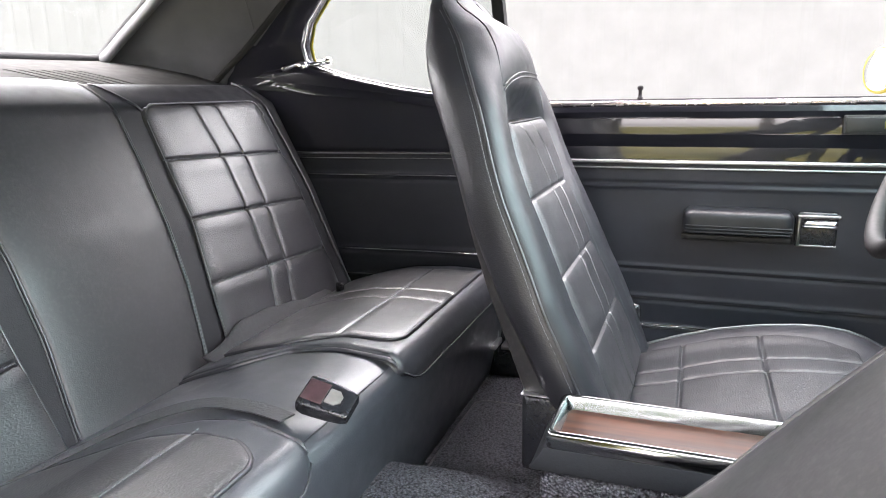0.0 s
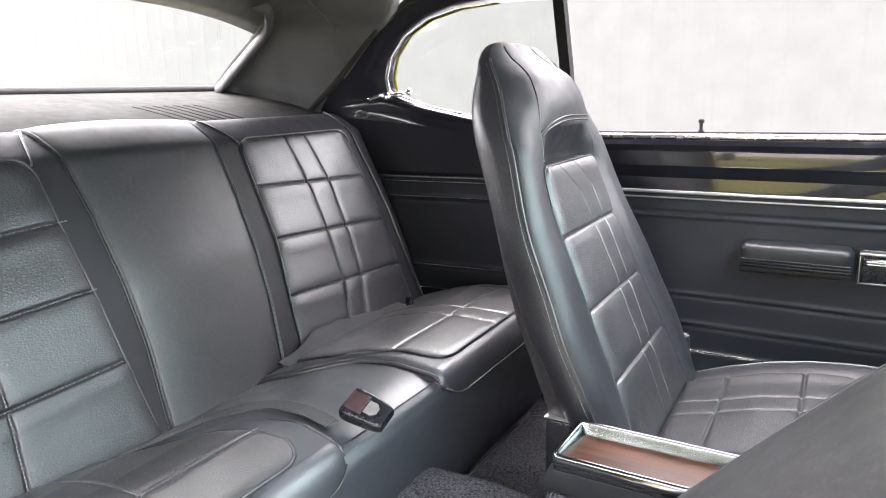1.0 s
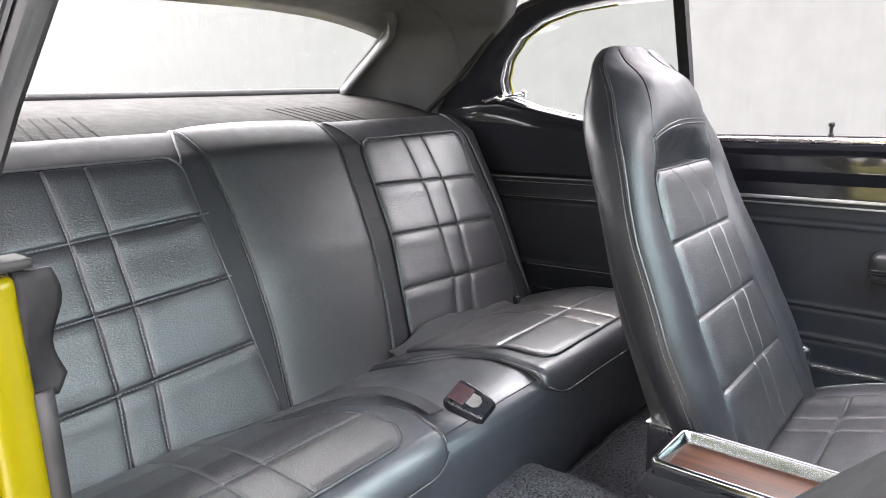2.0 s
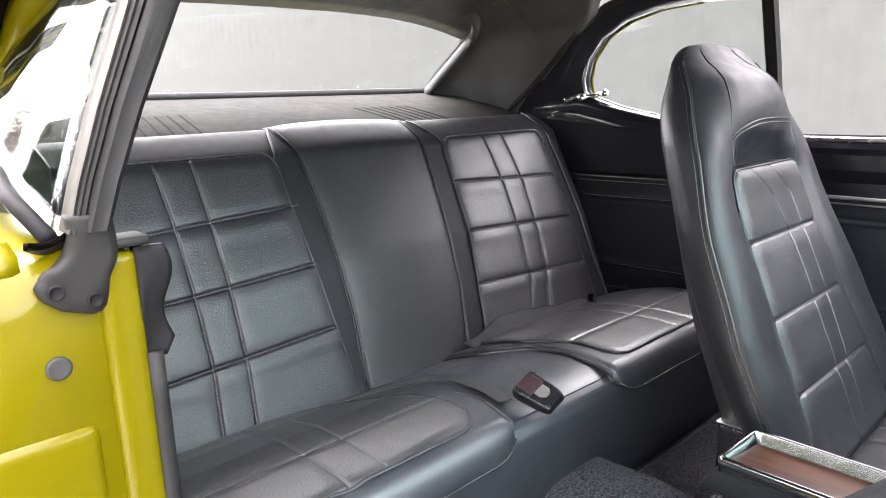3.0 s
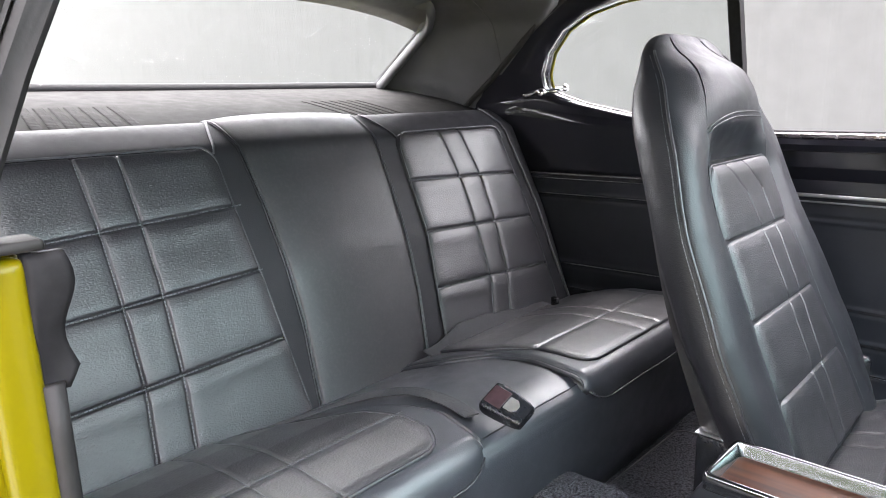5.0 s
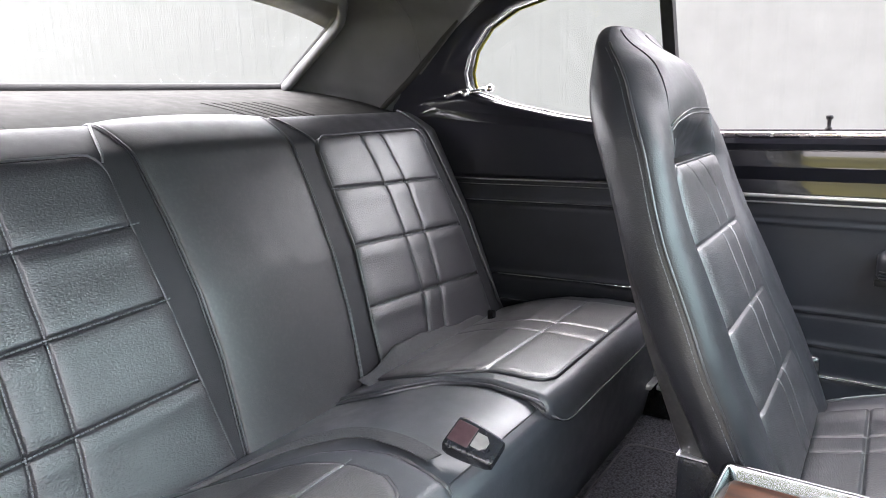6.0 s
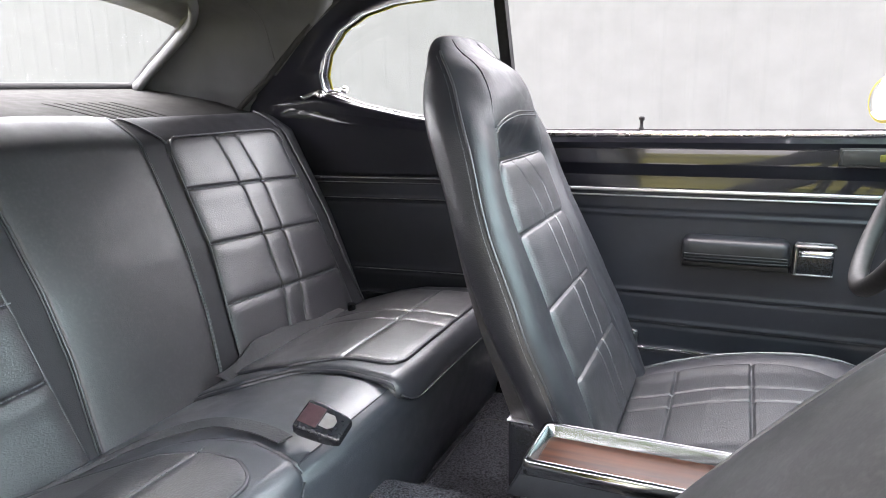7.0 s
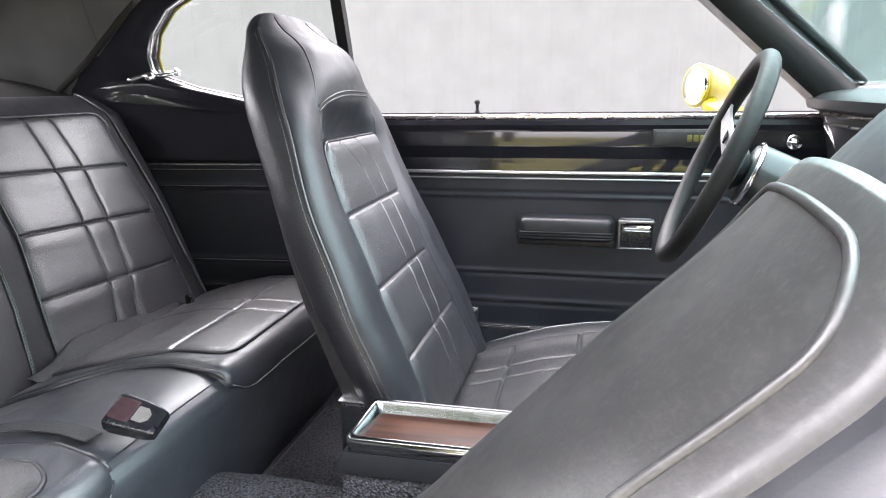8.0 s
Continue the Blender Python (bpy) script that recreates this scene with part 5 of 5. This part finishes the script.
        return lerp(z, GZ, GX) - 0.020 * (1 - min(1.0, abs(y) / w) ** 4) - crown

    def half_at(z):
        k = max(0.0, z - (TOP - RAD)) / RAD
        return HW - RAD * (1 - math.sqrt(max(0.0, 1 - min(1.0, k) ** 2)))

    def shell(u, v):
        a = -1 + 2 * u
        if fold:
            z = 0.50 + (TOP - 0.002 - 0.50) * v
            y = a * half_at(z)
            e = dome(min((1 - abs(a)) * half_at(z), (TOP - z)), 0.006)
            return turn @ Vector((back_x(z, y) + 0.003 - 0.0075 * e, y, z))
        z = 0.50 + 0.43 * v
        w = seat_half(z) * 0.945
        e = dome(min((1 - abs(a)) * w, (0.93 - z) * 0.16, (z - 0.50) * 2), 0.016)
        return turn @ Vector((lerp(z, GZ, GX) + 0.004 - lerp(z, [0.5, 0.6, 0.69, 0.8, 0.93], [0.042, 0.034, 0.022, 0.012, 0.010]) * e - 0.004 * (1 - a * a), a * w, z))
    vs, fs = slab(shell, lambda u, v: turn @ (turn.inverted() @ shell(u, v) + Vector((0.02, 0, 0))), 60, 60)
    sh = mesh_ob("back_shell", vs, fs, BACKSHELL, r, "scuffed matt black moulded back panel")

    def bead_line(inset):
        hw, top, rad = HW - inset, TOP - inset, RAD - inset * 0.5
        pts = [(-hw, z) for z in np.linspace(0.51, top - rad, 24)]
        pts += [(-hw + rad * (1 - math.cos(a)), top - rad + rad * math.sin(a)) for a in np.linspace(0.12, math.pi / 2, 12)]
        pts += [(y, top) for y in np.linspace(-hw + rad, hw - rad, 12)[1:]]
        pts += [(hw - rad * (1 - math.sin(a)), top - rad + rad * math.cos(a)) for a in np.linspace(0.12, math.pi / 2, 12)]
        pts += [(hw, z) for z in np.linspace(top - rad, 0.51, 24)[1:]]
        return [turn @ Vector((back_x(z, y) - 0.0040, y, z)) for y, z in pts]
    if fold:
        vs, fs = tube(bead_line(0.028), 0.0040, 12)
        mesh_ob("bead", vs, fs, BACKSHELL, sh, "raised bead round the panel")
        vs, fs = tube([p - n3 @ Vector((-0.0032, 0, 0)) for p in bead_line(0.009)], 0.0014, 8)
        mesh_ob("bead", vs, fs, BACKSHELL, sh)
    # hinge covers
    for s in (-1, 1):
        y = cy + s * 0.232
        vs, fs = join(box((0.160 if fold == 0 else 0.20) + slide, 0.285 + slide, y - 0.012, y + 0.012, 0.44 if fold == 0 else 0.38, 0.556 if fold == 0 else 0.46, 0.01))
        hc = mesh_ob("hinge_cover", vs, fs, PLASTIC, r, "black hinge cover")
        if fold:
            continue
        vs, fs = box(0.160 + slide, 0.206 + slide, y - 0.0128, y + 0.0128, 0.5562, 0.5580, 0.0006)
        mesh_ob("hinge_trim", vs, fs, BRUSHED, hc, "thin bright trim")
    # cushion
    def cz(x, a):
        z = lerp(x, [0.18, 0.264, 0.31, 0.36, 0.43, 0.50, 0.56, 0.60, 0.64, 0.667, 0.70, 0.75], [0.415, 0.457, 0.479, 0.498, 0.520, 0.534, 0.541, 0.5425, 0.5385, 0.531, 0.515, 0.478])
        return z - 0.016 * smoothstep(0.84, 0.5, abs(a)) * smoothstep(0.22, 0.36, x) * (1 - smoothstep(0.60, 0.70, x))
    def cu(u, v):
        x = 0.20 + 0.55 * v
        a = -1 + 2 * u
        w = 0.252 * (0.88 + 0.12 * dome(0.75 - x, 0.10))
        e = dome(min((1 - abs(a)) * w, 0.75 - x), 0.030)
        return Vector((x + slide, cy + a * w, cz(x, a) - 0.050 * (1 - e)))
    vs, fs = slab(cu, lambda u, v: Vector((0.20 + 0.53 * v + slide, cy + (-1 + 2 * u) * 0.235, 0.39)), 70, 70)
    c = mesh_ob("cushion", vs, fs, VINYL, r, "bolstered vinyl cushion")
    def cq(u, v):
        x = 0.25 + 0.39 * v
        w = 0.172 * (0.70 + 0.30 * dome(0.64 - x, 0.14))
        y = -w + 2 * w * u
        d = min(y + w, w - y, 0.64 - x)
        h = 0.004 + 0.004 * dome(d, 0.03)
        g = 0
        for rx in (0.367, 0.495):
            g += 0.005 * math.exp(-((x - rx) / 0.0026) ** 2) + 0.0006 * math.exp(-((x - rx) / 0.010) ** 2)
        for k in (0.018, 0.074):
            g += 0.0035 * math.exp(-((y - k) / 0.0024) ** 2) + 0.0004 * math.exp(-((y - k) / 0.008) ** 2)
        return Vector((x + slide, cy + y, cz(x, y / 0.252) + 0.004 + max(-0.003, h - g)))
    vs, fs = slab(cq, lambda u, v: Vector((0.25 + 0.39 * v + slide, cy + (-1 + 2 * u) * 0.12, 0.46)), 190, 190)
    cq_ob = mesh_ob("quilted_insert", vs, fs, MATTGRAIN, r, "grained vinyl cushion insert quilted in a plaid pattern")
    for k in (0.018, 0.074):
        stitches([Vector((x + slide, cy + k, cz(x, k / 0.252) + 0.0085)) for x in np.linspace(0.26, 0.63, 24)], THREAD, cq_ob, normal=Vector((0, 0, 1)), **fine)
    for rx in (0.367, 0.495):
        stitches([Vector((rx + slide, cy + y, cz(rx, y / 0.252) + 0.0065)) for y in np.linspace(-0.155, 0.155, 18)], DIMTHREAD, cq_ob, normal=Vector((0, 0, 1)), **fine)
    edge = [cu(0.035, v) + Vector((0, 0, 0.002)) for v in np.linspace(0.05, 0.97, 40)] + [cu(u, 0.985) for u in np.linspace(0.05, 0.95, 16)] + [cu(0.965, v) + Vector((0, 0, 0.002)) for v in np.linspace(0.97, 0.05, 40)]
    vs, fs = tube(edge, 0.0032, 8)
    mesh_ob("piping", vs, fs, PIPING, c)
    # runners on the floor
    for s in (-1, 1):
        y = cy + s * 0.18
        vs, fs = join(box(0.22 + slide, 0.66 + slide, y - 0.016, y + 0.016, 0.334, 0.362, 0.004), box(0.26 + slide, 0.30 + slide, y - 0.012, y + 0.012, 0.36, 0.405, 0.003), box(0.56 + slide, 0.60 + slide, y - 0.012, y + 0.012, 0.36, 0.405, 0.003))
        mesh_ob("runner", vs, fs, BRUSHED, r, "bare metal seat runner")
    return r


front_seat(0.335, 0.0, 0, "upright high-back black vinyl driver's bucket seat with quilted insert")
front_seat(-0.332, 0.061, 65.0, "black vinyl passenger bucket seat with its backrest folded forward")

# ---- console, steering wheel, dashboard and what is outside the far window ----
def console():
    r = root("centre_console", "carpeted centre console with a chrome-rimmed woodgrain tray", "console")
    x0, x1, y0, y1 = 0.215, 0.72, -0.055, 0.085
    loops = []
    for x, lift, e in ((x0 + 0.002, 0.0, 0.97), (x0 + 0.005, 0.003, 1.0), (x0 + 0.03, 0.003, 1.0), (0.45, 0.003, 1.0), (x1, 0.003, 1.0)):
        c, w = (y0 + y1) / 2, 0.0585 * e
        low = x - 0.012 * smoothstep(x0 + 0.05, x0, x)
        half = [(low, w * 1.11, 0.531), (low, w * 1.12, 0.535), (x, w * 1.01, 0.552 + lift), (x, w * 0.985, 0.554 + lift)]
        loops.append([Vector((a, c - b, z)) for a, b, z in half] + [Vector((a, c + b, z)) for a, b, z in reversed(half)])
    vs, fs = loft(loops)
    sharp(mesh_ob("body", vs, fs, CONSOLE, r, "black textured console body"), 40)
    vs, fs = box(x0 + 0.002, x1, y0 + 0.004, y1 - 0.004, 0.40, 0.53, 0.012)
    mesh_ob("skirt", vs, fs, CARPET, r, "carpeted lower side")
    a0, a1, b0, b1 = 0.222, 0.70, -0.042, 0.072
    def frame_loop(i, z):
        rad = 0.008
        pts = []
        for cx, cyy, q in ((a1 - i, b1 - i, 0), (a0 + i, b1 - i, 1), (a0 + i, b0 + i, 2), (a1 - i, b0 + i, 3)):
            sx, sy = (1 if q in (0, 3) else -1), (1 if q in (0, 1) else -1)
            for t in (0, 0.5, 1):
                ang = (q + t) * math.pi / 2
                pts.append(Vector((cx - sx * rad + rad * math.cos(ang), cyy - sy * rad + rad * math.sin(ang), z)))
        return pts
    vs, fs = loft([frame_loop(0, 0.554), frame_loop(0.001, 0.562), frame_loop(0, 0.564), frame_loop(0, 0.5745), frame_loop(0.003, 0.578), frame_loop(0.006, 0.578), frame_loop(0.0075, 0.576), frame_loop(0.0125, 0.560)], False)
    sharp(mesh_ob("tray_rim", vs, fs, TRAYRIM, r, "bright chrome tray rim"), 50)
    vs, fs = box(a0 + 0.012, a1 - 0.012, b0 + 0.012, b1 - 0.012, 0.552, 0.5612, 0.001)
    mesh_ob("tray_floor", vs, fs, WOOD, r, "reddish woodgrain tray floor")
    return r


console()


def steering_wheel():
    r = root("steering_wheel", "black steering wheel with chrome horn ring on its column", "steering wheel")
    c = Vector((0.693, 0.37, 0.886))
    up = Vector((0.132, 0, 0.307)).normalized()
    ax = Vector((0, 1, 0)).cross(up).normalized()
    if ax.x > 0:
        ax = -ax
    side = (Vector((0, 1, 0)) - ax * 0.055).normalized()
    ax = side.cross(up).normalized()
    if ax.x > 0:
        ax = -ax
    R = 0.165
    rim = [c + (up * math.cos(a) + side * math.sin(a)) * R for a in np.linspace(0, 2 * math.pi, 72, endpoint=False)]
    vs, fs = tube(rim, 0.0140, 16, True)
    mesh_ob("rim", vs, fs, WHEEL, r, "dark grey moulded rim")
    for a in (math.radians(60), math.radians(300)):
        out = (up * math.cos(a) + side * math.sin(a))
        wid = ax.cross(out).normalized()
        def plate(u, v, out=out, wid=wid):
            rr = 0.020 + (R - 0.026) * u
            w = 0.021 - 0.006 * u + 0.004 * smoothstep(0.8, 1.0, u)
            return c + out * rr + wid * w * (2 * v - 1) - ax * (0.026 * (1 - u) ** 1.5) + ax * 0.003
        vs, fs = slab(plate, lambda u, v: plate(u, v) - ax * 0.004, 14, 4)
        sp = sharp(mesh_ob("spoke", vs, fs, BRUSHED, r, "brushed metal spoke"), 40)
        mid = plate(0.45, 0.5)
        q = [mid + out * i * 0.016 + wid * j * 0.007 for i, j in ((-1, -1), (1, -1), (1, 1), (-1, 1))]
        vs, fs = loft([[p - ax * 0.002 for p in q], [p + ax * 0.0012 for p in q]])
        sharp(mesh_ob("slot", vs, fs, BLACKRUB, sp, "dark slot in the spoke"))
    m = Matrix.Translation(c - ax * 0.040) @ ax.to_track_quat("Z", "X").to_matrix().to_4x4()
    vs, fs = spun([(0.022, -0.01), (0.034, 0.0), (0.037, 0.014), (0.033, 0.024), (0.020, 0.029), (0.008, 0.030)], m, 28)
    hub = mesh_ob("hub", vs, fs, PLASTIC, r, "black horn pad")
    vs, fs = spun([(0.037, 0.004), (0.039, 0.007), (0.039, 0.011), (0.037, 0.014)], m, 32)
    mesh_ob("horn_ring", vs, fs, BRUSHED, hub, "metal ring")
    col = c - ax * 0.05
    loops = []
    for d, rr in ((0.0, 0.046), (0.012, 0.05), (0.10, 0.05), (0.13, 0.046), (0.15, 0.052), (0.40, 0.06)):
        o = col - ax * d
        loops.append([o + (up * math.cos(a) + side * math.sin(a)) * rr for a in np.linspace(0, 2 * math.pi, 24, endpoint=False)])
    vs, fs = loft(loops)
    cl = mesh_ob("column", vs, fs, SHROUD, r, "glossy dark column shroud")
    o = col - ax * 0.006
    vs, fs = tube([o + (up * math.cos(a) + side * math.sin(a)) * 0.050 for a in np.linspace(0, 2 * math.pi, 32, endpoint=False)], 0.004, 6, True)
    mesh_ob("collar", vs, fs, CHROME, cl, "bright collar")
    st = col - ax * 0.03 + side * -0.04
    vs, fs = tube([st, st + Vector((-0.01, -0.05, -0.05)), st + Vector((-0.02, -0.07, -0.09))], 0.004, 8)
    mesh_ob("stalk", vs, fs, CHROME, cl, "bright turn signal stalk")
    return r


steering_wheel()


def dashboard():
    r = root("dashboard", "black padded dashboard with ribbed face and a chrome knob", "dashboard")
    prof = [(0.905, 0.955), (0.900, 0.972), (0.915, 0.983), (0.96, 0.990), (1.08, 1.00), (1.22, 0.99), (1.22, 0.60), (1.02, 0.60), (0.985, 0.70), (0.955, 0.84), (0.935, 0.93), (0.925, 0.948)]
    vs, fs = extrude_y(prof, -0.70, 0.70, 12)
    body = sharp(mesh_ob("pad", vs, fs, DASH, r, "padded black dash top"), 40)
    for k in range(2):
        vs, fs = tube([Vector((0.925 + 0.003 * k, 0.66, 0.945 - 0.018 * k)), Vector((0.925, 0.30, 0.945 - 0.018 * k)), Vector((0.955, 0.29, 0.86)), Vector((0.955, 0.64, 0.86 + 0.01 * k)), Vector((0.93, 0.665, 0.94 - 0.018 * k))], 0.003, 6)
        mesh_ob("bezel", vs, fs, SILLTRIM, body, "thin bright bezel")
    m = pose(0.886, 0.694, 0.889, 90, 0, 0)
    vs, fs = spun([(0.004, -0.02), (0.012, -0.018), (0.0155, -0.01), (0.016, 0.004), (0.013, 0.012), (0.007, 0.014), (0.006, 0.022), (0.003, 0.024)], m, 24)
    mesh_ob("knob", vs, fs, CHROME, r, "chrome pull knob")


dashboard()


def pillar():
    p = root("wall_pillar", "dark trimmed windscreen pillar on the driver's side", "pillar", kind="structure")
    a0, a1 = Vector((0.953, 0.665, 0.974)), Vector((0.573, 0.53, 1.288))
    w = Vector((0.79, 0, 0.60)).normalized()
    loops = []
    for t in np.linspace(0, 1, 8):
        c = a0.lerp(a1, t)
        loops.append([c + w * u * 0.036 + Vector((0, v, 0)) for u, v in ((-1, 0.03), (-0.9, -0.002), (-0.5, -0.012), (0.3, -0.014), (0.8, -0.006), (1, 0.004), (1, 0.05), (-1, 0.05))])
    vs, fs = loft(loops)
    sharp(mesh_ob("pillar_trim", vs, fs, PILLARTRIM, p, "dark grey pillar trim"), 40)
    c0, c1 = a0 + w * 0.043, a1 + w * 0.043
    vs, fs = tube([c0, c0.lerp(c1, 0.5), c1], 0.008, 8)
    mesh_ob("seal", vs, fs, BLACKRUB, p, "black windscreen seal")
    s = a0.lerp(a1, 0.22) + Vector((0.0, -0.012, 0.01))
    vs, fs = spun([(0.004, 0), (0.004, 0.002), (0.002, 0.003)], Matrix.Translation(s) @ pose(0, 0, 0, 90, 0, 0), 10)
    mesh_ob("screw", vs, fs, BLACKRUB, p)


pillar()


def door_mirror():
    r = root("door_mirror", "yellow door mirror with round glass outside the driver's door", "mirror")
    ax = Vector((-0.80, -0.58, 0.08)).normalized()
    c = Vector((0.736, 0.99, 0.998))
    m = Matrix.Translation(c) @ ax.to_track_quat("Z", "Y").to_matrix().to_4x4()
    vs, fs = spun([(0.012, -0.115), (0.026, -0.10), (0.036, -0.07), (0.044, -0.03), (0.0465, 0.0), (0.0455, 0.004), (0.042, 0.004)], m @ Matrix.Diagonal((1.02, 1.12, 1, 1)), 32)
    mesh_ob("housing", vs, fs, YELLOW, r, "yellow bullet-shaped housing")
    vs, fs = spun([(0.041, 0.002), (0.041, 0.0075), (0.03, 0.0078)], m @ Matrix.Diagonal((0.98, 1.08, 1, 1)), 32)
    mesh_ob("glass", vs, fs, MIRRORED, r, "mirror glass")
    vs, fs = tube([c - ax * 0.03 + Vector((0, 0, -0.03)), c - ax * 0.04 + Vector((0.0, -0.07, -0.05)), Vector((0.80, 0.80, 0.935))], 0.020, 12)
    mesh_ob("stalk", vs, fs, YELLOW, r)
    return r


door_mirror()
vs, fs = box(QX, 1.0, 0.64, 0.75, 0.30, 0.40, 0.012)
tagged(mesh_ob("wall_rocker", vs, fs, PLASTIC), "dark door sill under the driver's door", "door sill", kind="structure")
vs, fs = box(-0.02, 0.95, 0.632, 0.70, 0.398, 0.408, 0.003)
tagged(mesh_ob("trim_scuff", vs, fs, BRUSHED), "bright metal scuff plate along the door sill", "scuff plate", kind="structure")
vs, fs = join(box(-0.075, -0.022, 0.600, 0.655, 0.408, 0.420, 0.003), box(-0.070, -0.030, 0.645, 0.66, 0.42, 0.447, 0.003))
tagged(mesh_ob("trim_bracket", vs, fs, BRUSHED), "bare metal bracket at the end of the door sill", "bracket", kind="structure")
